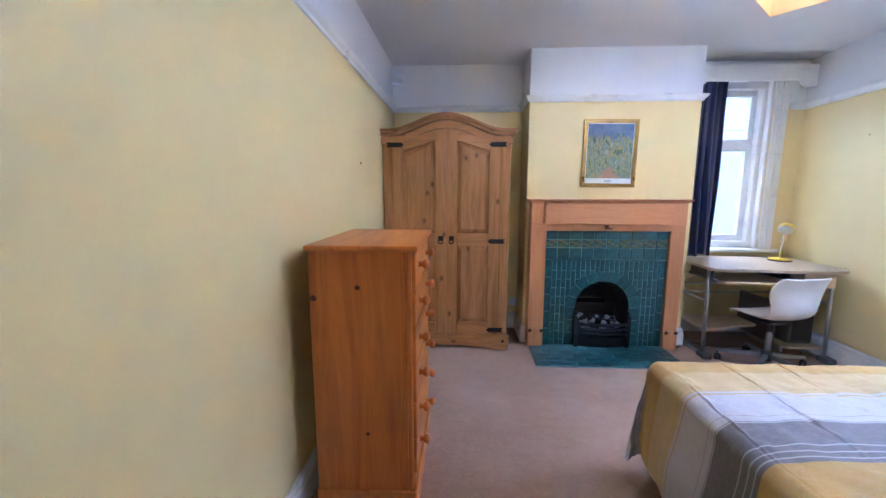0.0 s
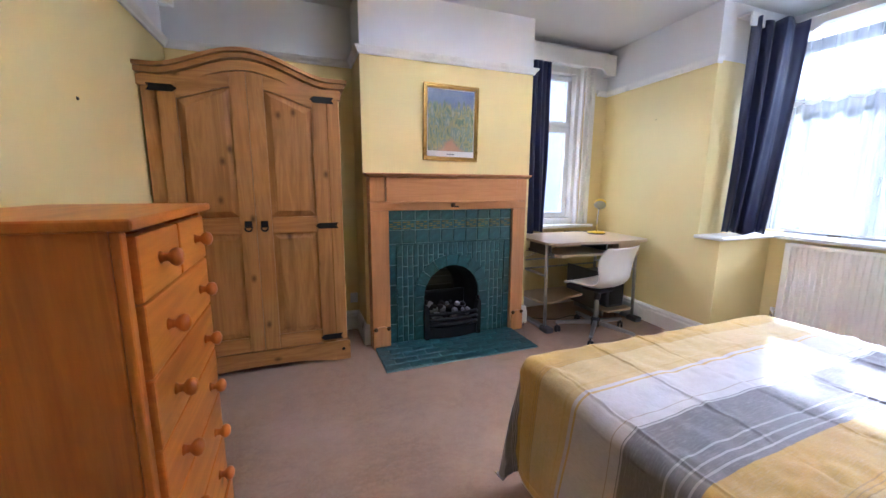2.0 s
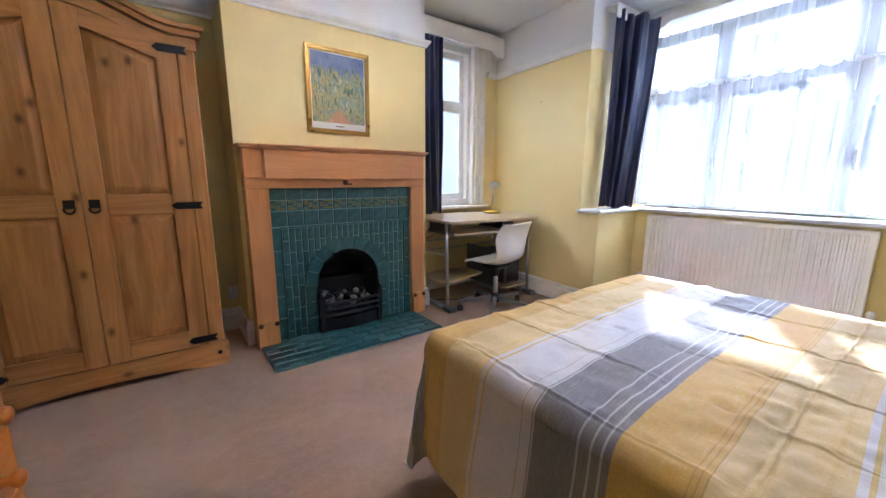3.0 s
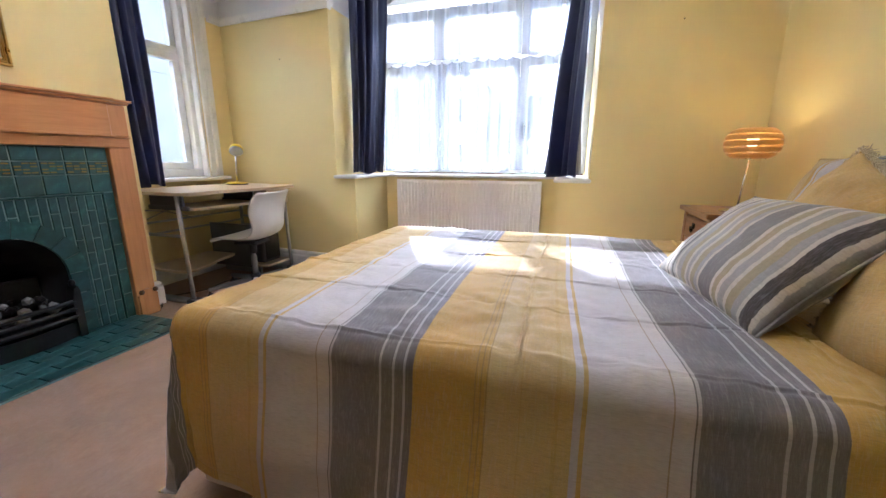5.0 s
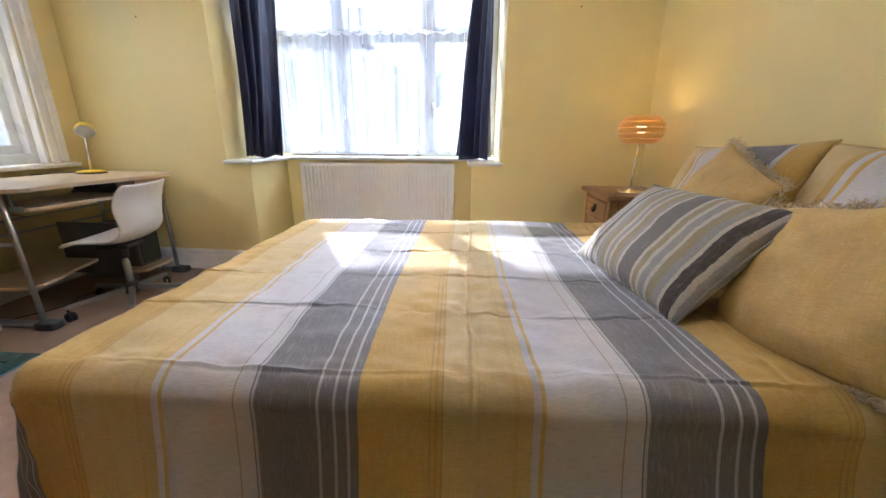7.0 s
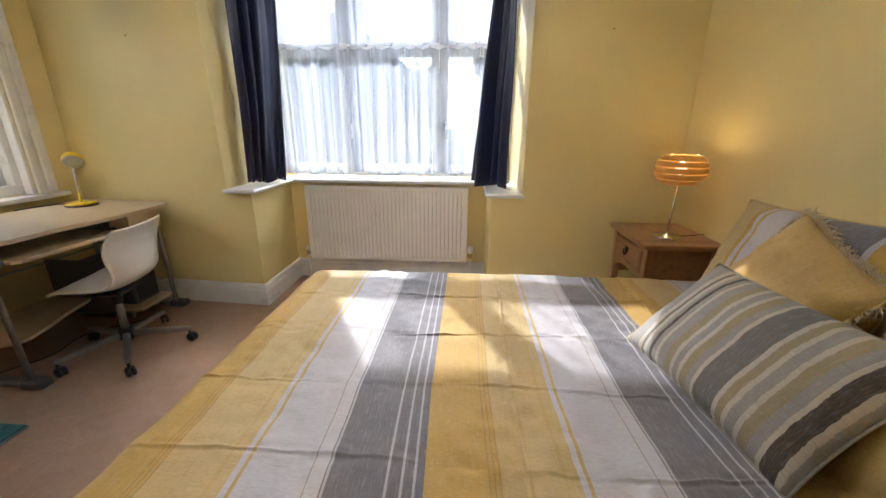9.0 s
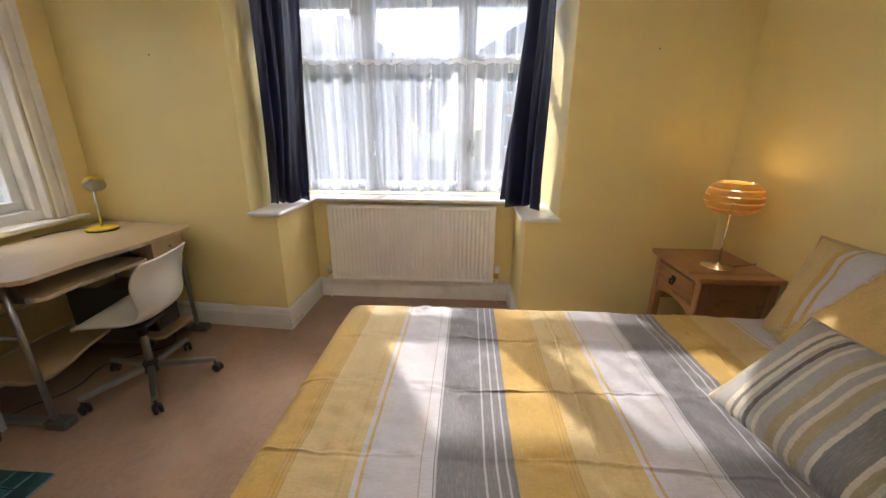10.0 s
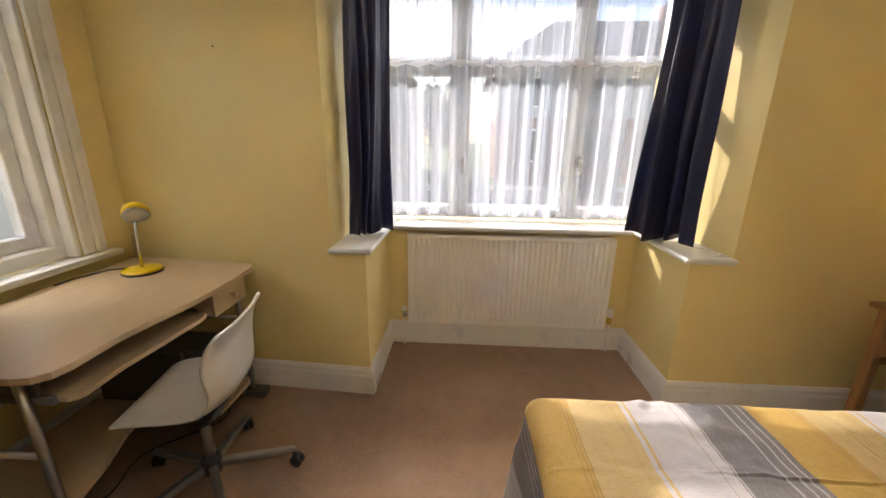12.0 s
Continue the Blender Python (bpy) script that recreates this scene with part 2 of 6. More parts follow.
def plate(bm, outline, d0, d1, axis="y", mi=0):
    """A board with the given outline in the plane across axis, between d0 and d1."""
    def at(u, v, d):
        return {"x": (d, u, v), "y": (u, d, v), "z": (u, v, d)}[axis]
    a = [bm.verts.new(at(u, v, d0)) for u, v in outline]
    b = [bm.verts.new(at(u, v, d1)) for u, v in outline]
    k = len(outline)
    fs = [bm.faces.new(a), bm.faces.new(b[::-1])]
    fs += [bm.faces.new((a[(i + 1) % k], a[i], b[i], b[(i + 1) % k])) for i in range(k)]
    for f in fs:
        f.material_index = mi
    bmesh.ops.recalc_face_normals(bm, faces=fs)
    return fs


def tube(bm, pts, r, sides=10, cap=True):
    """A round bar along a polyline; r is one radius or one for each point."""
    pts = [Vector(p) for p in pts]
    rs = r if isinstance(r, (list, tuple)) else [r] * len(pts)
    rings = []
    for i, p in enumerate(pts):
        d = (pts[min(i + 1, len(pts) - 1)] - pts[max(i - 1, 0)]).normalized()
        side = d.cross(Vector((0, 0, 1)))
        if side.length < 0.05:
            side = d.cross(Vector((1, 0, 0)))
        side.normalize()
        up = side.cross(d)
        rings.append([bm.verts.new(p + rs[i] * (math.cos(a) * side + math.sin(a) * up))
                      for a in (2 * math.pi * j / sides for j in range(sides))])
    fs = []
    for q, w in zip(rings, rings[1:]):
        for j in range(sides):
            fs.append(bm.faces.new((q[j], q[(j + 1) % sides], w[(j + 1) % sides], w[j])))
    if cap:
        fs.append(bm.faces.new(rings[0][::-1]))
        fs.append(bm.faces.new(rings[-1]))
    for f in fs:
        f.smooth = True
    bmesh.ops.recalc_face_normals(bm, faces=fs)


def lathe(bm, profile, centre=(0, 0, 0), axis="z", sides=20):
    """A turned body from (radius, height) pairs."""
    c = Vector(centre)
    rings = []
    for r, h in profile:
        ring = []
        for j in range(sides):
            a = 2 * math.pi * j / sides
            u, v = r * math.cos(a), r * math.sin(a)
            ring.append(bm.verts.new(c + Vector({"z": (u, v, h), "x": (h, u, v), "y": (u, h, v)}[axis])))
        rings.append(ring)
    fs = []
    for q, w in zip(rings, rings[1:]):
        for j in range(sides):
            fs.append(bm.faces.new((q[j], q[(j + 1) % sides], w[(j + 1) % sides], w[j])))
    fs.append(bm.faces.new(rings[0][::-1]))
    fs.append(bm.faces.new(rings[-1]))
    for f in fs:
        f.smooth = True
    bmesh.ops.recalc_face_normals(bm, faces=fs)


def sweep(bm, path, profile, mi=0):
    """A moulding: profile of (out, z) carried along a floor polyline, out being to the left of the way."""
    pts = [Vector((x, y)) for x, y in path]
    rows = []
    for i, p in enumerate(pts):
        n = []
        if i > 0:
            d = (p - pts[i - 1]).normalized()
            n.append(Vector((-d.y, d.x)))
        if i < len(pts) - 1:
            d = (pts[i + 1] - p).normalized()
            n.append(Vector((-d.y, d.x)))
        m = sum(n, Vector((0, 0))).normalized()
        k = 1 / max(0.3, m.dot(n[0]))
        rows.append([bm.verts.new((p.x + m.x * o * k, p.y + m.y * o * k, z)) for o, z in profile])
    c = len(profile)
    fs = []
    for a, b in zip(rows, rows[1:]):
        for j in range(c):
            fs.append(bm.faces.new((a[j], a[(j + 1) % c], b[(j + 1) % c], b[j])))
    fs.append(bm.faces.new(rows[0]))
    fs.append(bm.faces.new(rows[-1][::-1]))
    for f in fs:
        f.material_index = mi
    bmesh.ops.recalc_face_normals(bm, faces=fs)


def mesh_ob(name, bm, materials, smooth=False):
    me = bpy.data.meshes.new(name)
    if smooth:
        for f in bm.faces:
            f.smooth = True
    bm.to_mesh(me)
    bm.free()
    for m in (materials if isinstance(materials, (list, tuple)) else [materials]):
        me.materials.append(m)
    return new(name, me)


def part(name, bm, material, parent, label="", smooth=False):
    ob = mesh_ob(name, bm, material, smooth)
    ob.parent = parent
    if label:
        ob["label"] = label
    return ob


def thing(name, label, category, m=None, group=""):
    ob = new(name)
    ob.empty_display_size = 0.1
    if m is not None:
        ob.matrix_world = m
    return tagged(ob, label, category, group)


def structure(name, bm, materials, label, category, smooth=False):
    return tagged(mesh_ob(name, bm, materials, smooth), label, category, kind="structure")


# ---- the room ----
CEIL, RAIL = 2.41, 2.03
WEST_S, WEST_N = -0.40, -0.345      # inner face of the west wall at its two ends
SOUTH, NORTH, BREAST = -0.04, 3.86, 3.50
EAST, EAST_N = 3.15, 3.235
BR0, BR1 = 0.815, 2.15              # chimney breast
SILL = 0.81
LOW0, LOW1, UP0, UP1 = 1.06, 2.60, 0.872, 2.768   # bay opening below and above its ledge
BAY_IN, BAY_WIN = 3.715, 3.95
W0, W1, WZ0, WZ1 = 2.22, 2.965, 0.79, 2.25   # side window

bm = bmesh.new()
box(bm, -1.2, -1.2, -0.2, 4.3, 4.4, 0.0)
structure("floor", bm, M_CARPET, "pinkish beige fitted carpet with worn pile", "floor")
bm = bmesh.new()
box(bm, -1.2, -1.2, CEIL, 4.3, 4.4, CEIL + 0.15)
structure("ceiling", bm, M_WHITE_WALL, "flat white painted plaster ceiling", "ceiling")


def two_tone(name, pts, label, rail=RAIL):
    bm = bmesh.new()
    prism(bm, pts, 0, rail, 0)
    prism(bm, pts, rail, CEIL, 1)
    return structure(name, bm, [M_YELLOW, M_WHITE_WALL], label, "wall")


two_tone("wall_west", [(WEST_S, SOUTH - 0.2), (WEST_N, NORTH + 0.2), (-0.7, NORTH + 0.2), (-0.7, SOUTH - 0.2)],
         "pale yellow plaster wall with white frieze above the picture rail")
two_tone("wall_south", [(WEST_S, SOUTH - 0.2), (EAST + 0.2, SOUTH - 0.2), (EAST + 0.2, SOUTH), (WEST_S, SOUTH)],
         "yellow plaster wall behind the head of the bed")
bm = bmesh.new()
for z0, z1, mi in ((0, RAIL, 0), (RAIL, CEIL, 1)):
    prism(bm, [(WEST_N - 0.003, NORTH), (BR0, NORTH), (BR0, NORTH + 0.25), (WEST_N - 0.003, NORTH + 0.25)], z0, z1, mi)
prism(bm, [(BR1, NORTH), (W0, NORTH), (W0, NORTH + 0.25), (BR1, NORTH + 0.25)], 0, CEIL, 0)
for z0, z1, mi in ((0, RAIL, 0), (RAIL, CEIL, 1)):
    prism(bm, [(W1, NORTH), (EAST_N, NORTH), (EAST_N, NORTH + 0.25), (W1, NORTH + 0.25)], z0, z1, mi)
prism(bm, [(W0, NORTH), (W1, NORTH), (W1, NORTH + 0.25), (W0, NORTH + 0.25)], 0, WZ0 - 0.03, 0)
prism(bm, [(W0, NORTH), (W1, NORTH), (W1, NORTH + 0.25), (W0, NORTH + 0.25)], WZ1, CEIL, 1)
structure("wall_north", bm, [M_YELLOW, M_WHITE_WALL], "yellow alcove wall with a sash window opening", "wall")

# east wall with the bay opening: low part narrower than the part above the ledge
bm = bmesh.new()


def east_x(y):
    return EAST + (EAST_N - EAST) * max(0, (y - LOW1) / (NORTH - LOW1))


for z0, z1, mi, ya, yb in ((0, SILL - 0.026, 0, LOW0, LOW1), (SILL - 0.026, RAIL, 0, UP0, UP1), (RAIL, CEIL, 1, UP0, UP1)):
    prism(bm, [(EAST, SOUTH), (4.2, SOUTH), (4.2, ya), (EAST, ya)], z0, z1, mi)
    prism(bm, [(east_x(yb), yb), (4.2, yb), (4.2, NORTH + 0.25), (EAST_N, NORTH + 0.25), (EAST_N, NORTH)], z0, z1, mi)
box(bm, BAY_IN, LOW0, 0, 4.2, LOW1, SILL - 0.026)
box(bm, 3.93, UP0, WZ1 + 0.12, 4.2, UP1, CEIL, mi=1)
structure("wall_east", bm, [M_YELLOW, M_WHITE_WALL], "yellow wall opening into a square window bay", "wall")

# chimney breast with the fire opening
bm = bmesh.new()
FO0, FO1, FOZ = 1.00, 1.90, 0.95
for z0, z1, mi in ((FOZ, RAIL, 0), (RAIL, CEIL, 1)):
    prism(bm, [(BR0, BREAST), (BR1, BREAST), (BR1, NORTH + 0.25), (BR0, NORTH + 0.25)], z0, z1, mi)
prism(bm, [(BR0, BREAST), (FO0, BREAST), (FO0, NORTH + 0.25), (BR0, NORTH + 0.25)], 0, FOZ)
prism(bm, [(FO1, BREAST), (BR1, BREAST), (BR1, NORTH + 0.25), (FO1, NORTH + 0.25)], 0, FOZ)
structure("chimney_breast", bm, [M_YELLOW, M_WHITE_WALL], "projecting yellow chimney breast with white frieze", "wall")

SKIRT = [(0, 0), (0.022, 0), (0.022, 0.105), (0.017, 0.118), (0.017, 0.135), (0.009, 0.15), (0, 0.152)]
RAILP = [(0, -0.025), (0.012, -0.025), (0.016, -0.012), (0.03, 0.004), (0.036, 0.02), (0.02, 0.026), (0, 0.026)]
INNER = [(WEST_S, SOUTH), (EAST, SOUTH), (EAST, LOW0), (BAY_IN, LOW0), (BAY_IN, LOW1), (EAST, LOW1), (EAST_N, NORTH),
         (BR1, NORTH), (BR1, BREAST)]
bm = bmesh.new()
sweep(bm, INNER + [(2.06, BREAST)], SKIRT)
structure("baseboard", bm, M_GLOSS, "white moulded skirting board along the walls", "skirting")
bm = bmesh.new()
sweep(bm, [(0.835, BREAST), (BR0, BREAST), (BR0, NORTH), (WEST_N, NORTH), (WEST_S, SOUTH)], SKIRT)
structure("baseboard_west", bm, M_GLOSS, "white moulded skirting board in the wardrobe alcove", "skirting")
bm = bmesh.new()
rail = [(o, RAIL + z) for o, z in RAILP]
sweep(bm, [(EAST + 0.04, UP1), (EAST, UP1), (EAST_N, NORTH), (W1 + 0.14, NORTH)], rail)
sweep(bm, [(W0 - 0.03, NORTH), (BR1, NORTH), (BR1, BREAST), (BR0, BREAST), (BR0, NORTH), (WEST_N, NORTH), (WEST_S, SOUTH),
           (EAST, SOUTH), (EAST, UP0), (EAST + 0.04, UP0)], rail)
structure("trim", bm, M_GLOSS, "white moulded picture rail round the room", "picture rail")

# bay ledge: front sill and two side returns
bm = bmesh.new()
box(bm, EAST - 0.026, LOW1 - 0.035, SILL - 0.026, 3.95, UP1 + 0.012, SILL, 0.008)
box(bm, EAST - 0.026, UP0 - 0.012, SILL - 0.026, 3.95, LOW0 + 0.035, SILL, 0.008)
box(bm, BAY_IN - 0.04, LOW0 + 0.036, SILL - 0.026, 3.95, LOW1 - 0.036, SILL - 0.001, 0.008)
structure("window_sill", bm, M_GLOSS, "white gloss painted window board round the bay", "window sill")


# ---- windows ----
def framed(bm, axis, d0, d1, u0, v0, u1, v1, w, bevel=0.004):
    """Four bars round a rectangle in the plane across axis."""
    def bar(a, b, c, d):
        if axis == "x":
            box(bm, d0, a, b, d1, c, d, bevel)
        else:
            box(bm, a, d0, b, c, d1, d, bevel)
    bar(u0, v0, u1, v0 + w)
    bar(u0, v1 - w, u1, v1)
    bar(u0, v0 + w, u0 + w, v1 - w)
    bar(u1 - w, v0 + w, u1, v1 - w)


def bay_window():
    win = tagged(new("window_1"), "white framed bay window of six lights with nets", "window", kind="structure")
    z0, z1 = SILL + 0.012, 2.21
    y0, y1 = UP0 + 0.002, UP1 - 0.002
    bm = bmesh.new()
    framed(bm, "x", 3.945, 4.015, y0, z0, y1, z1, 0.05)
    part("window_frame", bm, M_UPVC, win)
    mull = [1.44, 2.165]
    for y in mull:
        bm = bmesh.new()
        box(bm, 3.948, y - 0.035, z0 + 0.051, 4.012, y + 0.035, z1 - 0.051, 0.005)
        part("mullion", bm, M_UPVC, win)
    edges = [(y0 + 0.05, mull[0] - 0.035), (mull[0] + 0.035, mull[1] - 0.035), (mull[1] + 0.035, y1 - 0.05)]
    for a, b in edges:
        bm = bmesh.new()
        box(bm, 3.950, a + 0.001, 1.735, 4.010, b - 0.001, 1.795, 0.005)
        part("transom", bm, M_UPVC, win)
        for c, d in ((z0 + 0.051, 1.734), (1.796, z1 - 0.051)):
            bm = bmesh.new()
            framed(bm, "x", 3.956, 4.000, a + 0.002, c, b - 0.002, d, 0.028)
            sash = part("sash", bm, M_UPVC, win)
            bm = bmesh.new()
            box(bm, 3.974, a + 0.026, c + 0.026, 3.982, b - 0.026, d - 0.026)
            pane = part("pane", bm, M_GLASS, sash)
            pane.visible_shadow = False
    for y, z in ((2.14, 1.20), (1.475, 1.20), (1.385, 1.20)):
        bm = bmesh.new()
        box(bm, 3.925, y - 0.012, z - 0.05, 3.957, y + 0.012, z + 0.05, 0.005)
        tube(bm, [(3.93, y, z + 0.02), (3.91, y, z + 0.01), (3.907, y, z - 0.09)], 0.007, 8)
        part("window_handle", bm, M_UPVC, win, "white window catch")


def net(name, y0, y1, ztop, zbot, x, folds, seed, label):
    """A gathered voile: a thin folded sheet with a wavy heading."""
    rnd = random.Random(seed)
    bm = bmesh.new()
    nu, nv = max(60, folds * 12), 14
    ph = [rnd.uniform(0, 6.28) for _ in range(6)]
    grid = []
    for i in range(nu + 1):
        u = i / nu
        col = []
        w = u * folds * 2 * math.pi + 1.3 * math.sin(u * 9 + ph[0]) + 0.7 * math.sin(u * 23 + ph[1])
        for j in range(nv + 1):
            v = j / nv
            amp = 0.014 + 0.018 * math.sin(u * 7 + ph[2]) ** 2
            dx = amp * math.sin(w + 0.5 * v * math.sin(u * 11 + ph[3])) + 0.006 * math.sin(v * 5 + u * 13)
            dy = 0.016 * math.sin(2 * w + ph[4]) + 0.012 * v * math.sin(u * 17 + ph[5])
            zt = ztop - 0.012 * (1 - math.cos(w)) * (1 - v) ** 6
            zb = zbot + 0.010 * math.sin(w * 0.5)
            col.append(bm.verts.new((x + dx, y0 + (y1 - y0) * u + dy, zt + (zb - zt) * v)))
        grid.append(col)
    for i in range(nu):
        for j in range(nv):
            bm.faces.new((grid[i][j], grid[i][j + 1], grid[i + 1][j + 1], grid[i + 1][j]))
    ob = mesh_ob(name, bm, M_NET, True)
    return tagged(ob, label, "net curtain", "bay nets")


def drape(name, top, bottom, ztop, zbot, folds, amp, seed, label, flare=0.5):
    """A heavy curtain: a thick folded sheet between a heading line and a hem line."""
    rnd = random.Random(seed)
    bm = bmesh.new()
    nu, nv = folds * 22, 34
    ph = [rnd.uniform(0, 6.28) for _ in range(8)]
    grid = []
    for i in range(nu + 1):
        u = i / nu
        col = []
        for j in range(nv + 1):
            v = j / nv
            k = v ** 1.3
            ax, ay = top[0][0] + (bottom[0][0] - top[0][0]) * k, top[0][1] + (bottom[0][1] - top[0][1]) * k
            bx, by = top[1][0] + (bottom[1][0] - top[1][0]) * k, top[1][1] + (bottom[1][1] - top[1][1]) * k
            d = Vector((bx - ax, by - ay))
            nrm = Vector((-d.y, d.x)).normalized()
            uu = u + 0.012 * math.sin(6 * v + u * 8 + ph[1]) * v
            w = (uu + 0.085 * math.sin(u * 7 + ph[0] + 0.6 * v) + 0.025 * math.sin(u * 21 + ph[7]) + 0.02 * v * math.sin(u * 12 + 3 * v)) * folds * 2 * math.pi + ph[2]
            a = amp * (0.45 + flare * v + 0.25 * math.sin(u * 13 + ph[3]))
            o = a * (1 + 0.5 * math.sin(u * 5 + 2.2 * v + ph[5])) * (math.sin(w) + 0.35 * v * math.sin(0.5 * w + ph[4] + 2 * v) + 0.18 * math.sin(2.3 * w + ph[4])) + 0.012 * v * math.sin(5 * v + ph[5] + 6 * u)
            z = ztop + (zbot - ztop) * v + 0.010 * math.sin(u * 9 + ph[6]) * v ** 8 + 0.014 * math.sin(u * 14 + ph[3]) * (1 - v) ** 8
            col.append(bm.verts.new((ax + d.x * uu + nrm.x * o, ay + d.y * uu + nrm.y * o, z)))
        grid.append(col)
    for i in range(nu):
        for j in range(nv):
            bm.faces.new((grid[i][j], grid[i][j + 1], grid[i + 1][j + 1], grid[i + 1][j]))
    ob = mesh_ob(name, bm, M_NAVY, True)
    sol = ob.modifiers.new("thickness", "SOLIDIFY")
    sol.thickness, sol.offset = 0.006, 0
    return tagged(ob, label, "curtain")


def ogee_board(bm, u0, u1, z0, z1, drop, d0, d1, axis):
    """A pelmet board whose ends hang lower with a small ogee."""
    pts = [(u0, z1), (u0, z0 - drop), (u0 + 0.09, z0 - drop)]
    pts += [(u0 + 0.09 + 0.07 * s, z0 - drop + drop * (0.5 - 0.5 * math.cos(math.pi * s))) for s in (0.2, 0.4, 0.6, 0.8, 1.0)]
    pts += [(u1 - 0.16 + 0.07 * s, z0 - drop * (0.5 - 0.5 * math.cos(math.pi * s))) for s in (0.0, 0.2, 0.4, 0.6, 0.8)]
    pts += [(u1 - 0.09, z0 - drop), (u1, z0 - drop), (u1, z1)]
    plate(bm, pts, d0, d1, axis)


def bay_pelmet():
    p = thing("pelmet", "white painted pelmet boards round the top of the bay", "pelmet")
    bm = bmesh.new()
    ogee_board(bm, UP0 + 0.10, UP1 - 0.10, 2.27, CEIL - 0.09, 0.035, 3.80, 3.815, "x")
    part("front_board", bm, M_GLOSS, p)
    for y0, y1 in ((UP1 - 0.10, UP1 - 0.085), (UP0 + 0.085, UP0 + 0.10)):
        bm = bmesh.new()
        box(bm, 3.30, y0, 2.235, 3.815, y1, CEIL - 0.09, 0.003)
        part("side_board", bm, M_GLOSS, p)
    for y0, y1 in ((UP1 - 0.084, UP1), (UP0, UP0 + 0.084)):
        bm = bmesh.new()
        box(bm, 3.30, y0, CEIL - 0.104, 3.93, y1, CEIL - 0.09, 0.003)
        part("top_board", bm, M_GLOSS, p)
    bm = bmesh.new()
    box(bm, 3.816, UP0 + 0.085, CEIL - 0.104, 3.93, UP1 - 0.085, CEIL - 0.09, 0.003)
    part("top_board", bm, M_GLOSS, p)


def side_window():
    win = tagged(new("window_2"), "white painted sash window beside the chimney breast", "window", kind="structure")
    bm = bmesh.new()
    framed(bm, "y", NORTH + 0.05, NORTH + 0.16, W0, WZ0, W1, WZ1, 0.06)
    part("window_frame", bm, M_GLOSS, win)
    bm = bmesh.new()
    framed(bm, "y", NORTH + 0.10, NORTH + 0.15, W0 + 0.061, WZ0 + 0.061, W1 - 0.061, 1.72, 0.055)
    s = part("sash", bm, M_UPVC, win)
    bm = bmesh.new()
    box(bm, W0 + 0.10, NORTH + 0.122, WZ0 + 0.10, W1 - 0.11, NORTH + 0.128, 1.67)
    part("pane", bm, M_GLASS, s).visible_shadow = False
    bm = bmesh.new()
    framed(bm, "y", NORTH + 0.11, NORTH + 0.155, W0 + 0.061, 1.721, W1 - 0.061, WZ1 - 0.061, 0.05)
    s = part("sash", bm, M_UPVC, win)
    bm = bmesh.new()
    box(bm, W0 + 0.10, NORTH + 0.13, 1.76, W1 - 0.11, NORTH + 0.136, WZ1 - 0.11)
    part("pane", bm, M_GLASS, s).visible_shadow = False
    # stepped lining and architrave on the open side, and over the head
    bm = bmesh.new()
    box(bm, W1 - 0.024, NORTH - 0.004, WZ0 + 0.002, W1 - 0.001, NORTH + 0.049, WZ1, 0.004)
    box(bm, W1, NORTH - 0.020, WZ0 + 0.002, W1 + 0.055, NORTH - 0.002, WZ1 + 0.05, 0.006)
    box(bm, W1 + 0.056, NORTH - 0.030, WZ0 + 0.002, W1 + 0.085, NORTH - 0.002, WZ1 + 0.05, 0.009)
    box(bm, W1 + 0.086, NORTH - 0.018, WZ0 + 0.002, W1 + 0.118, NORTH - 0.002, WZ1 + 0.05, 0.006)
    part("architrave", bm, M_GLOSS, win)
    bm = bmesh.new()
    box(bm, BR1 + 0.002, NORTH - 0.055, WZ0 - 0.029, W1 + 0.16, NORTH - 0.001, WZ0, 0.010, segments=2)
    box(bm, W0 + 0.002, NORTH - 0.001, WZ0 - 0.029, W1 - 0.002, NORTH + 0.05, WZ0 - 0.002)
    part("window_sill", bm, M_GLOSS, win)


def side_pelmet():
    p = thing("pelmet", "white wooden pelmet over the sash window", "pelmet")
    bm = bmesh.new()
    ogee_board(bm, BR1 + 0.004, EAST_N - 0.055, 2.205, 2.33, 0.045, NORTH - 0.15, NORTH - 0.132, "y")
    part("front_board", bm, M_GLOSS, p)
    bm = bmesh.new()
    box(bm, BR1 + 0.004, NORTH - 0.131, 2.316, EAST_N - 0.055, NORTH - 0.002, 2.330, 0.003)
    part("top_board", bm, M_GLOSS, p)
    bm = bmesh.new()
    box(bm, EAST_N - 0.070, NORTH - 0.131, 2.165, EAST_N - 0.055, NORTH - 0.002, 2.315, 0.003)
    part("end_board", bm, M_GLOSS, p)


bay_window()
net("net_curtain", UP0 + 0.05, UP1 - 0.05, 1.768, SILL + 0.03, 3.905, 16, 3, "sheer white net gathered below the transom")
net("net_curtain", UP0 + 0.05, UP1 - 0.05, 2.225, 1.782, 3.905, 15, 8, "short sheer white net over the top lights")
drape("curtain", ((3.34, 2.70), (3.74, 2.56)), ((3.38, 2.745), (3.53, 2.555)), 2.285, SILL + 0.010, 3, 0.048, 5,
      "long navy velvet curtain gathered at one end of the bay")
drape("curtain", ((3.34, 0.945), (3.74, 1.04)), ((3.36, 0.92), (3.62, 1.19)), 2.285, SILL + 0.008, 3, 0.055, 9,
      "long navy velvet curtain drawn back beside the bed")
bay_pelmet()
side_window()
side_pelmet()
drape("curtain", ((2.19, 3.735), (2.48, 3.735)), ((2.19, 3.73), (2.49, 3.73)), 2.215, 0.745, 4, 0.030, 12,
      "narrow navy curtain hanging beside the chimney breast")


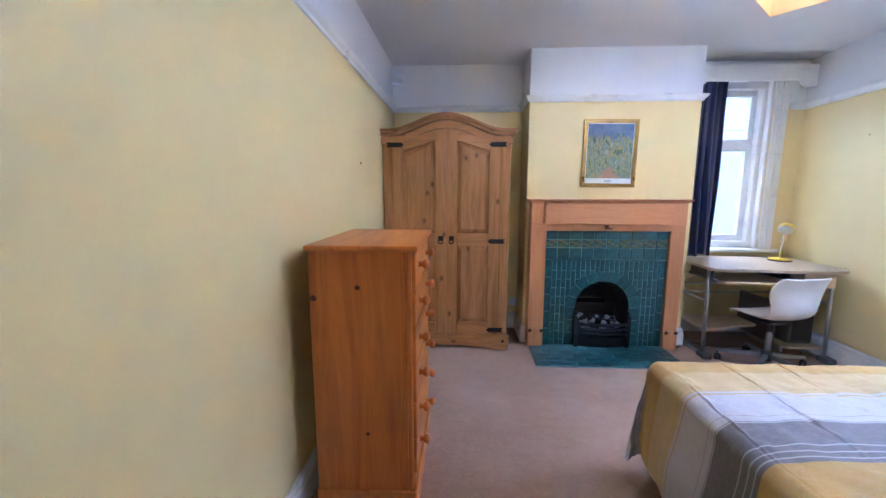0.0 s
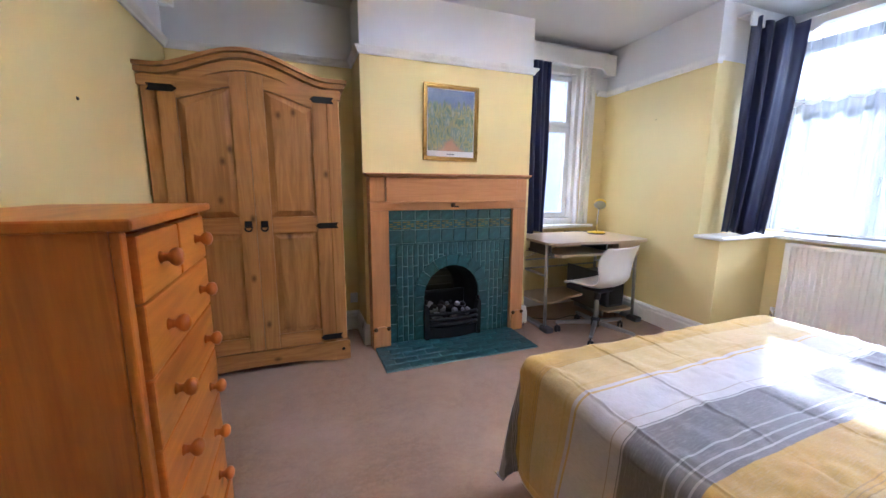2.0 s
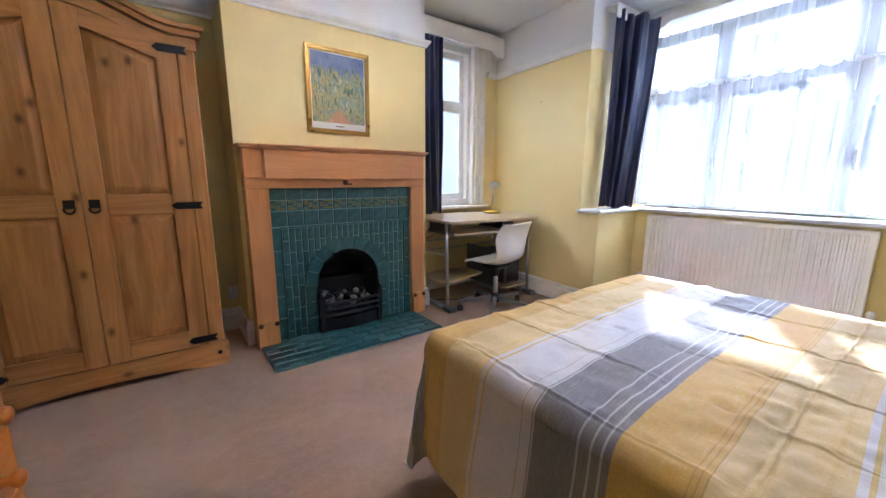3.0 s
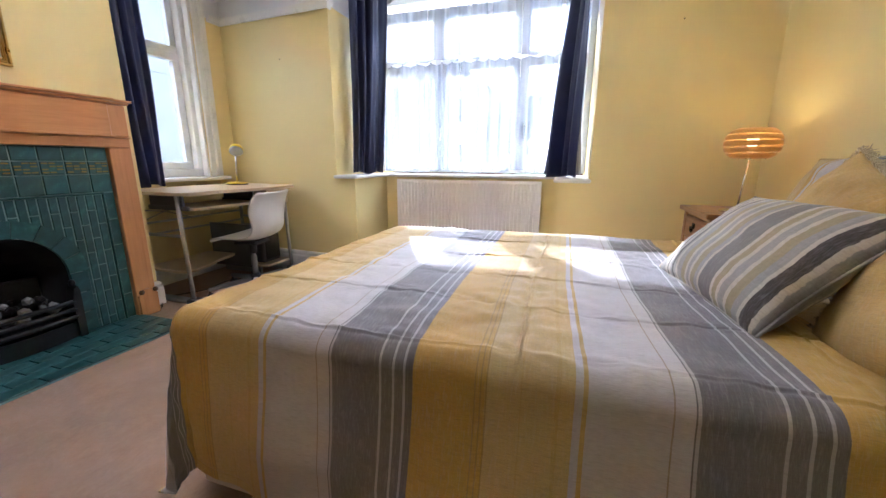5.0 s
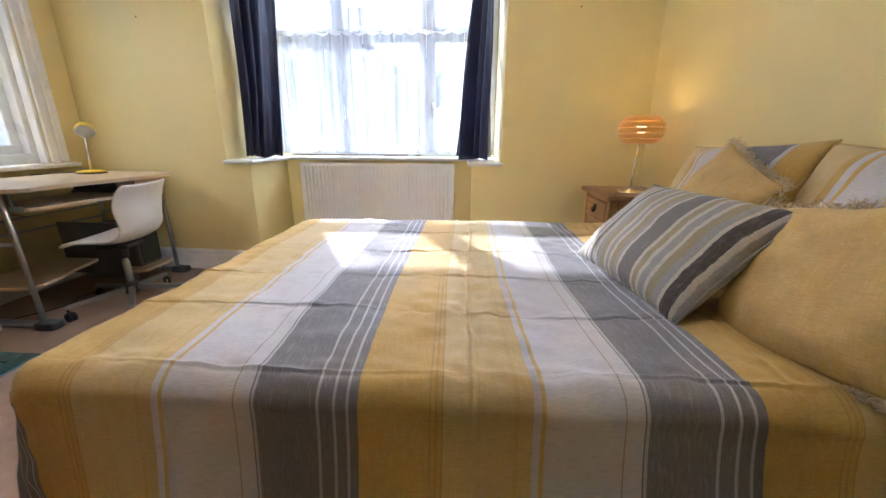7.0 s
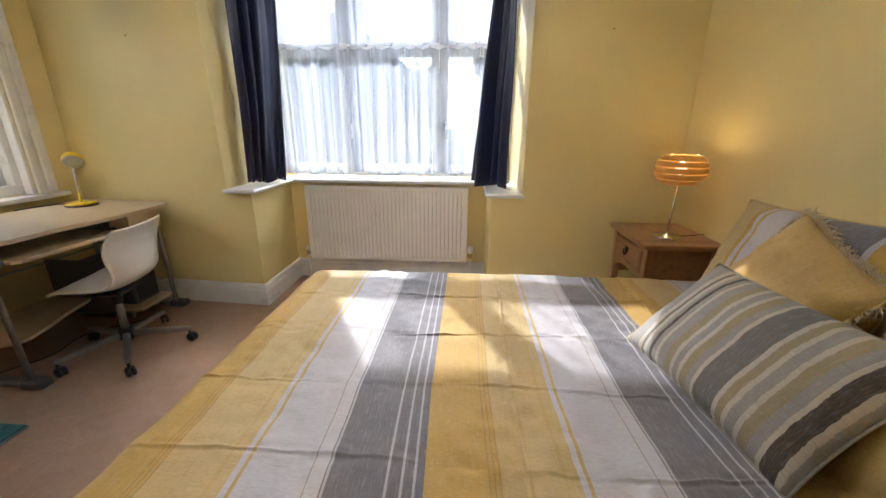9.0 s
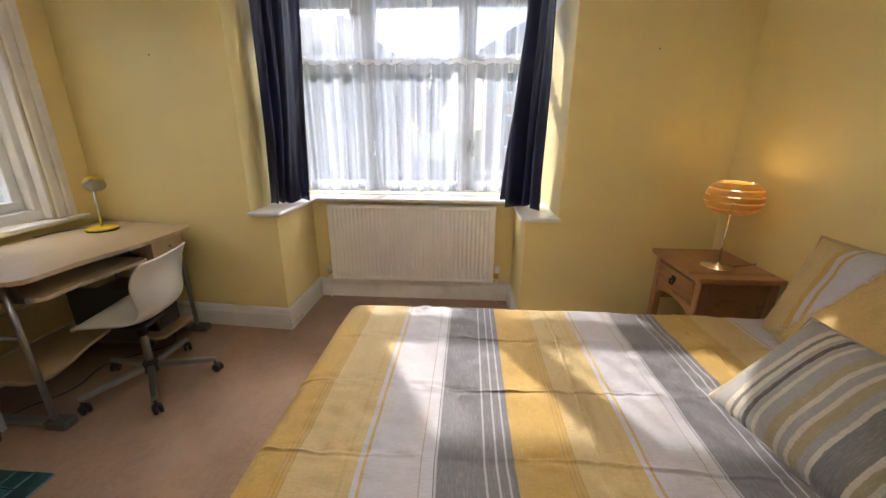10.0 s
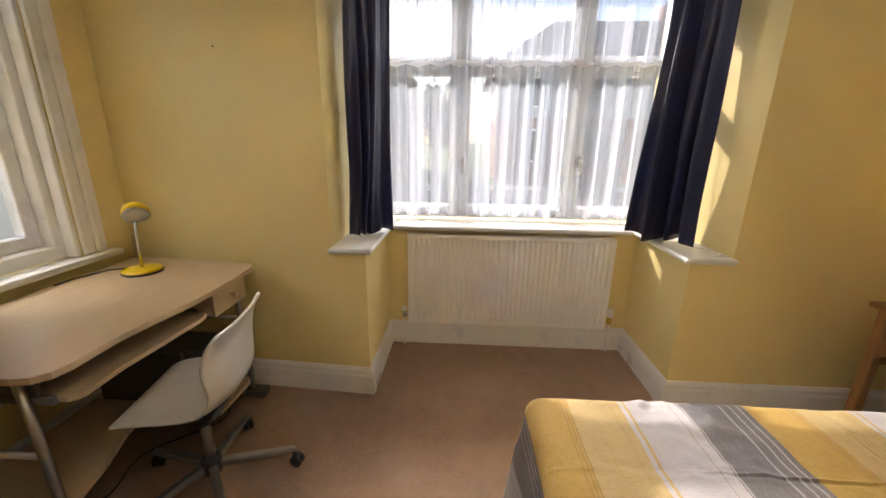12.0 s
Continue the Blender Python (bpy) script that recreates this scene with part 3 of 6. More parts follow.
# ---- further materials ----
def striped(name, stops, period=None, offset=0.0, rag=0.0, axis=0, rough=0.85):
    """Woven stripes along one UV axis, in metres, with slubs in both thread directions."""
    m, n, l, b = nodes_of(name)
    uv = n.new("ShaderNodeTexCoord").outputs["UV"]
    sep = n.new("ShaderNodeSeparateXYZ")
    l.new(uv, sep.inputs[0])
    s = sep.outputs[axis]
    if rag:
        mpr = n.new("ShaderNodeMapping")
        mpr.inputs["Scale"].default_value = (160, 70, 1) if axis == 0 else (70, 160, 1)
        l.new(uv, mpr.inputs["Vector"])
        wob = noise_tex(n, l, mpr.outputs[0], 1.0, 4, 0.7)
        s = math_node(n, l, "ADD", s, math_node(n, l, "MULTIPLY", math_node(n, l, "SUBTRACT", wob, 0.5), rag))
    s = math_node(n, l, "ADD", s, offset)
    if period:
        s = math_node(n, l, "FRACT", math_node(n, l, "DIVIDE", s, period))
    c = ramp(n, l, s, stops, "CONSTANT")
    fine = []
    for sc in ((900, 60, 1), (60, 900, 1)):
        mp = n.new("ShaderNodeMapping")
        mp.inputs["Scale"].default_value = sc
        l.new(uv, mp.inputs["Vector"])
        fine.append(noise_tex(n, l, mp.outputs[0], 1.0, 3, 0.7))
    broad = noise_tex(n, l, uv, 5, 4)
    for sc, lift in (((210, 22, 1), (0.80, 0.78, 0.74)), ((22, 210, 1), (0.08, 0.065, 0.05))):
        mp = n.new("ShaderNodeMapping")
        mp.inputs["Scale"].default_value = sc
        l.new(uv, mp.inputs["Vector"])
        streak = noise_tex(n, l, mp.outputs[0], 1.0, 3, 0.75)
        c = mix(n, l, ramp(n, l, streak, [(0.5, (0, 0, 0)), (0.72, (0.17, 0.17, 0.17))]), c, lift)
    c = mix(n, l, ramp(n, l, fine[0], [(0.45, (0, 0, 0)), (0.75, (0.40, 0.40, 0.40))]), c, mix(n, l, 0.4, c, (0.75, 0.70, 0.62)))
    c = mix(n, l, ramp(n, l, fine[1], [(0.4, (0.38, 0.38, 0.38)), (0.6, (0, 0, 0))]), c, mix(n, l, 0.55, c, (0.10, 0.07, 0.04)))
    c = mix(n, l, ramp(n, l, broad, [(0.35, (0.14, 0.14, 0.14)), (0.65, (0, 0, 0))]), c, (0.12, 0.09, 0.05))
    l.new(c, b.inputs["Base Color"])
    b.inputs["Roughness"].default_value = rough
    b.inputs["Sheen Weight"].default_value = 0.1
    b.inputs["Specular IOR Level"].default_value = 0.35
    bump(n, l, b, math_node(n, l, "ADD", fine[0], fine[1]), 0.35, 0.0008)
    return m


MUSTARD, STRAW, CHALK, SLATE = (0.60, 0.375, 0.068), (0.63, 0.460, 0.185), (0.62, 0.60, 0.625), (0.185, 0.18, 0.20)
TAUPE, BRONZE, PEARL, GOLDEN = (0.40, 0.34, 0.27), (0.44, 0.285, 0.07), (0.52, 0.51, 0.53), (0.60, 0.42, 0.14)
M_SPREAD = striped("striped_bedspread", [
    (0.0, CHALK), (0.016, GOLDEN), (0.030, CHALK), (0.222, TAUPE), (0.226, CHALK), (0.266, SLATE), (0.272, PEARL), (0.278, SLATE),
    (0.445, PEARL), (0.452, SLATE), (0.485, PEARL), (0.493, SLATE), (0.521, PEARL), (0.528, SLATE),
    (0.552, MUSTARD), (0.735, BRONZE), (0.739, MUSTARD), (0.752, BRONZE), (0.756, MUSTARD), (0.769, BRONZE), (0.773, STRAW),
    (0.86, GOLDEN), (0.865, STRAW), (0.950, GOLDEN), (0.962, STRAW)], 0.66, 0.0, 0.0012, rough=0.72)
GREY1, GREY2, SAND, OLIVE, INK = (0.34, 0.33, 0.305), (0.16, 0.155, 0.15), (0.60, 0.54, 0.44), (0.36, 0.305, 0.17), (0.045, 0.038, 0.035)
M_CUSHION = striped("ragged_stripe_cushion", [
    (0.0, SAND), (0.03, GREY2), (0.05, SAND), (0.075, GREY1), (0.10, INK), (0.125, GREY1), (0.15, SAND), (0.17, GREY1), (0.22, OLIVE),
    (0.26, SAND), (0.28, GREY1), (0.31, SAND), (0.33, OLIVE), (0.37, GREY1), (0.40, SAND), (0.42, GREY2), (0.53, SAND), (0.55, OLIVE),
    (0.58, SAND), (0.60, GREY1), (0.64, SAND), (0.66, OLIVE), (0.70, GREY1), (0.74, SAND), (0.76, INK), (0.82, SAND), (0.84, GREY1),
    (0.87, SAND), (0.89, OLIVE), (0.92, GREY1)], 0.56, -0.075, 0.009)
M_PILLOWCASE = striped("striped_pillowcase", [
    (0.0, STRAW), (0.20, MUSTARD), (0.24, CHALK), (0.27, MUSTARD), (0.29, CHALK), (0.52, SLATE), (0.54, CHALK), (0.56, SLATE),
    (0.80, CHALK), (0.82, MUSTARD)], 0.70, 0.0)
M_MUSTARD = striped("mustard_slub_linen", [(0.0, (0.64, 0.425, 0.125)), (0.5, (0.61, 0.40, 0.11))], 0.5, 0.0)
M_FRINGE = cloth("cream_fringe", (0.62, 0.50, 0.30), 0.95)
M_BEECH = pine("beech_laminate", (0.56, 0.415, 0.25), (0.49, 0.355, 0.20), grain=(2.0, 30, 30), rough=0.33, knots=False, coat=0.3)
M_EDGE = plain("beech_edge", (0.60, 0.46, 0.30), 0.45, vary=0.06)
M_SHELL = plain("white_plastic_shell", (0.74, 0.72, 0.66), 0.33, vary=0.04, relief=0.05)
M_GREYPLASTIC = plain("grey_plastic", (0.10, 0.10, 0.105), 0.5, vary=0.1)
M_YELLOWPLASTIC = plain("yellow_enamel", (0.80, 0.55, 0.01), 0.3, vary=0.05, relief=0.05)
M_TILE = glaze_mat("green_glaze", (0.020, 0.092, 0.094), (0.065, 0.20, 0.195))
M_GROUT = plain("pale_grout", (0.19, 0.29, 0.28), 0.9, relief=0.4)
M_OCHRE = plain("ochre_glaze", (0.30, 0.22, 0.06), 0.2, vary=0.3)
M_ASH = plain("pale_ash_coal", (0.24, 0.225, 0.21), 0.95, vary=0.4, scale=20, relief=0.6, distance=0.003)
M_COPPER = plain("aged_bronze", (0.12, 0.07, 0.04), 0.4, 0.7, vary=0.3)


def slat_mat():
    m, n, l, b = nodes_of("amber_slat")
    v = coords(n, l, (3, 3, 60))
    g = noise_tex(n, l, v, 3, 4)
    l.new(ramp(n, l, g, [(0.3, (0.50, 0.30, 0.085)), (0.7, (0.62, 0.40, 0.13))]), b.inputs["Base Color"])
    b.inputs["Roughness"].default_value = 0.3
    b.inputs["Transmission Weight"].default_value = 0.0
    tl = n.new("ShaderNodeBsdfTranslucent")
    tl.inputs["Color"].default_value = (0.90, 0.64, 0.27, 1)
    mx = n.new("ShaderNodeMixShader")
    mx.inputs[0].default_value = 0.30
    l.new(b.outputs[0], mx.inputs[1])
    l.new(tl.outputs[0], mx.inputs[2])
    l.new(mx.outputs[0], n["Material Output"].inputs["Surface"])
    return m


def bulb_mat():
    m, n, l, b = nodes_of("lit_bulb")
    b.inputs["Emission Color"].default_value = (1.0, 0.72, 0.38, 1)
    b.inputs["Emission Strength"].default_value = 0.4
    return m


def art_mat():
    """A loosely brushed landscape: blue above, greens and ochres, a warm path below."""
    m, n, l, b = nodes_of("landscape_print")
    uv = n.new("ShaderNodeTexCoord").outputs["UV"]
    sep = n.new("ShaderNodeSeparateXYZ")
    l.new(uv, sep.inputs[0])
    n1 = noise_tex(n, l, uv, 5, 5, 0.6, 0.4)
    mp = n.new("ShaderNodeMapping")
    mp.inputs["Scale"].default_value = (16, 5, 1)
    l.new(uv, mp.inputs["Vector"])
    n2 = noise_tex(n, l, mp.outputs[0], 1.0, 4, 0.6, 0.5)
    trees = ramp(n, l, n2, [(0.28, (0.03, 0.06, 0.06)), (0.40, (0.09, 0.15, 0.09)), (0.48, (0.34, 0.30, 0.10)), (0.56, (0.09, 0.17, 0.16)), (0.66, (0.40, 0.38, 0.24)), (0.75, (0.12, 0.20, 0.10))])
    skyc = ramp(n, l, n1, [(0.3, (0.06, 0.10, 0.22)), (0.7, (0.16, 0.20, 0.30))])
    path = ramp(n, l, n1, [(0.3, (0.36, 0.17, 0.09)), (0.7, (0.42, 0.27, 0.14))])
    edge = math_node(n, l, "ADD", sep.outputs[1], math_node(n, l, "MULTIPLY", math_node(n, l, "SUBTRACT", n2, 0.5), 0.5))
    c = mix(n, l, ramp(n, l, edge, [(0.72, (0, 0, 0)), (0.80, (1, 1, 1))]), trees, skyc)
    dx = math_node(n, l, "ABSOLUTE", math_node(n, l, "SUBTRACT", sep.outputs[0], 0.5))
    low = math_node(n, l, "ADD", math_node(n, l, "MULTIPLY", dx, 0.7), math_node(n, l, "ADD", sep.outputs[1], math_node(n, l, "MULTIPLY", n1, 0.25)))
    c = mix(n, l, ramp(n, l, low, [(0.28, (1, 1, 1)), (0.36, (0, 0, 0))]), c, path)
    l.new(c, b.inputs["Base Color"])
    b.inputs["Roughness"].default_value = 0.35
    b.inputs["Coat Weight"].default_value = 0.6
    b.inputs["Coat Roughness"].default_value = 0.05
    return m


M_SLAT, M_BULB, M_ART = slat_mat(), bulb_mat(), art_mat()
M_PAPER = plain("white_mount_card", (0.78, 0.77, 0.74), 0.6, vary=0.03)


# ---- wardrobe ----
def arch_z(x, base, rise, centre, half):
    c = abs(x - centre) / half
    return base if c >= 1 else base + rise * (0.5 + 0.5 * math.cos(math.pi * c)) ** 0.85


def bar_along(bm, pts, w, d0, d1):
    """A bar of height w under a curve of (x, z) points, between two depths."""
    plate(bm, pts + [(x, z - w) for x, z in reversed(pts)], d0, d1, "y")


def wardrobe():
    w = thing("wardrobe", "arched two-door waxed pine wardrobe with black iron hinges", "wardrobe", pose(0.155, 3.33, 0))
    H, D = 0.50, 0.50
    bm = bmesh.new()
    box(bm, -H, 0.022, 0.10, -H + 0.02, D, 1.74, 0.003)
    box(bm, H - 0.02, 0.022, 0.10, H, D, 1.74, 0.003)
    box(bm, -H + 0.021, D - 0.012, 0.10, H - 0.021, D, 1.74)
    box(bm, -H + 0.021, 0.03, 0.10, H - 0.021, D - 0.013, 0.118)
    box(bm, -H + 0.021, 0.03, 1.722, H - 0.021, D - 0.013, 1.74)
    part("carcass", bm, M_WARDROBE, w)
    for s in (-1, 1):
        bm = bmesh.new()
        a, b = sorted((s * H, s * 0.425))
        box(bm, a, 0.0, 0.131, b, 0.022, 1.748, 0.006)
        part("side_stile", bm, M_WARDROBE, w)
    # plinth with a shallow cut-out
    bm = bmesh.new()
    pts = [(-H - 0.015, 0.13), (-H - 0.015, 0.0), (-0.40, 0.0)]
    pts += [(-0.40 + 0.8 * k / 14, 0.035 * math.sin(math.pi * k / 14) ** 0.6) for k in range(1, 14)]
    pts += [(0.40, 0.0), (H + 0.015, 0.0), (H + 0.015, 0.13)]
    plate(bm, pts, -0.018, 0.008)
    part("plinth", bm, M_WARDROBE_H, w)
    for s in (-1, 1):
        bm = bmesh.new()
        a, b = sorted((s * (H + 0.014), s * (H - 0.012)))
        box(bm, a, 0.009, 0.0, b, D, 0.129, 0.004)
        part("plinth_side", bm, M_WARDROBE, w)
        bm = bmesh.new()
        lathe(bm, [(0.011, -0.023), (0.011, -0.018), (0.004, -0.017)], (s * (H - 0.03), 0, 0.075), "y", 10)
        part("stud", bm, M_IRON, w)
    # arched cornice in three stepped mouldings
    for k, (dz, dep, hgt, over) in enumerate(((0.0, -0.012, 0.052, 0.01), (0.035, -0.030, 0.026, 0.03), (0.058, -0.046, 0.020, 0.045))):
        bm = bmesh.new()
        xs = [-H - over + (2 * H + 2 * over) * i / 40 for i in range(41)]
        pts = [(x, arch_z(x, 1.715 + dz, 0.118, 0, 0.43)) for x in xs]
        bar_along(bm, pts, hgt, dep, 0.03)
        part("cornice_moulding", bm, M_WARDROBE_H, w)
        if k:
            for s in (-1, 1):
                bm = bmesh.new()
                a, b = sorted((s * (H + over), s * (H + 0.001)))
                box(bm, a, 0.031, 1.715 + dz - hgt, b, D, 1.715 + dz, 0.003)
                part("cornice_return", bm, M_WARDROBE, w)
    bm = bmesh.new()
    xs = [-0.425 + 0.85 * i / 30 for i in range(31)]
    plate(bm, [(x, arch_z(x, 1.70, 0.118, 0, 0.43)) for x in xs] + [(x, 1.60) for x in reversed(xs)], 0.012, 0.03)
    part("head_board", bm, M_WARDROBE_H, w)
    # two doors, each with an arched upper and a plain lower panel
    for s in (-1, 1):
        x_in, x_out = s * 0.002, s * 0.423
        lo, hi = sorted((x_in, x_out))

        def top(x):
            return arch_z(x, 1.665, 0.108, 0, 0.44)
        bm = bmesh.new()
        xs = [lo + (hi - lo) * i / 16 for i in range(17)]
        plate(bm, [(lo, 0.134)] + [(hi, 0.134)] + [(x, top(x)) for x in reversed(xs)], 0.006, 0.014)
        door = part("door", bm, M_WARDROBE, w)
        sw = 0.082
        for a, b in ((lo, lo + sw), (hi - sw, hi)):
            bm = bmesh.new()
            q = [a + (b - a) * i / 6 for i in range(7)]
            plate(bm, [(a, 0.134), (b, 0.134)] + [(x, top(x)) for x in reversed(q)], -0.016, 0.006)
            part("stile", bm, M_WARDROBE, door)
        for z0, z1 in ((0.134, 0.225), (0.868, 0.965)):
            bm = bmesh.new()
            box(bm, lo + sw + 0.001, -0.015, z0, hi - sw - 0.001, 0.006, z1, 0.003)
            part("rail", bm, M_WARDROBE_H, door)
        bm = bmesh.new()
        q = [lo + sw + 0.001 + (hi - lo - 2 * sw - 0.002) * i / 12 for i in range(13)]
        plate(bm, [(x, top(x) - 0.078) for x in q] + [(x, top(x)) for x in reversed(q)], -0.015, 0.006)
        part("rail", bm, M_WARDROBE_H, door)
        # raised panels with a bevelled field
        for z0, arched in ((0.965, True), (0.225, False)):
            bm = bmesh.new()
            a, b = lo + sw + 0.004, hi - sw - 0.004
            q = [a + (b - a) * i / 12 for i in range(13)]
            z1 = 0.868
            upper = [(x, top(x) - 0.082) for x in q] if arched else [(x, z1 - 0.004) for x in q]
            outer = [(a, z0 + 0.004), (b, z0 + 0.004)] + upper[::-1]
            cx = (a + b) / 2
            inset = []
            for x, z in outer:
                nx = cx + (x - cx) * (1 - 0.032 / ((b - a) / 2))
                nz = z + 0.032 if z < z0 + 0.01 else z - 0.032
                inset.append((nx, nz))
            vo = [bm.verts.new((x, 0.0058, z)) for x, z in outer]
            vi = [bm.verts.new((x, -0.0085, z)) for x, z in inset]
            fs = [bm.faces.new(vi)]
            for i in range(len(vo)):
                j = (i + 1) % len(vo)
                fs.append(bm.faces.new((vo[i], vo[j], vi[j], vi[i])))
            bmesh.ops.recalc_face_normals(bm, faces=fs)
            part("panel", bm, M_WARDROBE, door)
        # strap hinges and drop handle
        for z in (1.655, 0.905, 0.170):
            bm = bmesh.new()
            e = s * 0.468
            t0, t1 = s * 0.352, s * 0.330
            plate(bm, [(e, z - 0.018), (t0, z - 0.018), (t1, z), (t0, z + 0.018), (e, z + 0.018), (s * 0.455, z)], -0.021, -0.0165)
            part("hinge", bm, M_IRON, door, "black iron strap hinge")
        bm = bmesh.new()
        hx = s * 0.043
        box(bm, hx - 0.02, -0.021, 0.905, hx + 0.02, -0.0165, 0.945, 0.002)
        ring = [(hx + 0.019 * math.cos(t), -0.026, 0.905 + 0.020 * math.sin(t)) for t in [math.pi * k / 10 for k in range(-11, 2)]]
        tube(bm, ring, 0.005, 8)
        part("handle", bm, M_IRON, door, "black ring handle")


# ---- chest of drawers ----
def chest():
    c = thing("chest_of_drawers", "tall orange pine chest with two short and five long drawers", "chest of drawers",
              pose(-0.290, 1.652, 0))
    W, D, H = 0.600, 0.385, 1.096      # along y, along x, height
    bm = bmesh.new()
    box(bm, 0.0, 0.0, 0.0, D - 0.02, 0.019, H - 0.022, 0.003)
    part("end_panel", bm, M_CHEST, c)
    for x, z, rad in ((0.183, 0.938, 0.011), (0.207, 0.352, 0.009), (0.016, 0.895, 0.013)):
        bm = bmesh.new()
        lathe(bm, [(rad, 0.0005), (rad * 0.8, -0.0008), (rad * 0.3, -0.0012), (0.001, -0.0012)], (x, 0, z), "y", 14)
        part("knot", bm, M_KNOT, c, "dark resinous knot in the pine")
    bm = bmesh.new()
    box(bm, 0.0, W - 0.019, 0.0, D - 0.02, W, H - 0.022, 0.003)
    part("end_panel", bm, M_CHEST, c)
    bm = bmesh.new()
    box(bm, 0.0, 0.020, 0.06, 0.012, W - 0.020, H - 0.023)
    part("back_panel", bm, M_CHEST_Y, c)
    bm = bmesh.new()
    box(bm, -0.006, -0.022, H - 0.022, D + 0.024, W + 0.022, H, 0.009, segments=3)
    part("top", bm, M_CHEST_Y, c)
    bm = bmesh.new()
    box(bm, 0.02, 0.02, 0.0, D + 0.004, W - 0.02, 0.152, 0.004)
    box(bm, -0.002, -0.010, 0.0, D + 0.012, 0.0, 0.115, 0.005)
    box(bm, D + 0.005, -0.010, 0.0, D + 0.014, W + 0.01, 0.112, 0.004)
    part("plinth", bm, M_CHEST_Y, c)
    # corner beads beside the drawers
    for y in (0.0, W - 0.03):
        bm = bmesh.new()
        box(bm, D - 0.019, y, 0.113, D - 0.002, y + 0.03, H - 0.023, 0.006, segments=2)
        part("corner_post", bm, M_CHEST, c)
    rows = [1.000, 0.850, 0.696, 0.541, 0.386, 0.236]
    tops = [1.060, 0.926, 0.773, 0.619, 0.464, 0.310, 0.160]

    def drawer(y0, y1, z0, z1, knobs):
        bm = bmesh.new()
        box(bm, D - 0.018, y0, z0, D + 0.010, y1, z1, 0.006, segments=2)
        d = part("drawer_front", bm, M_CHEST_Y, c)
        bm = bmesh.new()
        box(bm, 0.03, y0 + 0.02, z0 + 0.01, D - 0.019, y1 - 0.02, z1 - 0.02)
        part("drawer_box", bm, M_CHEST_Y, d)
        for y, z in knobs:
            bm = bmesh.new()
            lathe(bm, [(0.014, 0.0), (0.010, 0.006), (0.009, 0.014), (0.018, 0.022), (0.021, 0.030), (0.018, 0.038), (0.009, 0.043), (0.002, 0.044)],
                  (D + 0.010, y, z), "x", 16)
            part("knob", bm, M_CHEST, d, "turned pine knob")
    mid = W / 2
    drawer(0.032, mid - 0.004, tops[1] + 0.004, tops[0], [(0.150, rows[0])])
    drawer(mid + 0.004, W - 0.032, tops[1] + 0.004, tops[0], [(W - 0.150, rows[0])])
    for i in range(1, 6):
        drawer(0.032, W - 0.032, tops[i + 1] + 0.004, tops[i], [(0.150, rows[i]), (W - 0.150, rows[i])])


# ---- fireplace ----
TILE_MESHES = {}


def tile(parent, x0, z0, x1, z1, y, name="tile", gap=0.0052, depth=0.010, material=None):
    """One glazed tile standing in the wall plane; alike sizes share one mesh."""
    w, hgt = x1 - x0 - gap, z1 - z0 - gap
    key = (round(w, 4), round(hgt, 4), "v", material)
    if key not in TILE_MESHES:
        bm = bmesh.new()
        box(bm, -w / 2, -depth, -hgt / 2, w / 2, 0, hgt / 2)
        top = [f for f in bm.faces if f.normal.y < -0.5 or f.calc_center_median().y < -depth + 1e-5]
        bmesh.ops.bevel(bm, geom=list({e for f in top for e in f.edges}), offset=0.0022, segments=1, affect="EDGES")
        me = bpy.data.meshes.new("tile")
        bm.to_mesh(me)
        bm.free()
        me.materials.append(material or M_TILE)
        TILE_MESHES[key] = me
    ob = new(name, TILE_MESHES[key])
    ob.parent = parent
    ob.location = ((x0 + x1) / 2, y, (z0 + z1) / 2)
    ob.rotation_euler = (radians(random.uniform(-0.5, 0.5)), 0, radians(random.uniform(-0.5, 0.5)))
    return ob


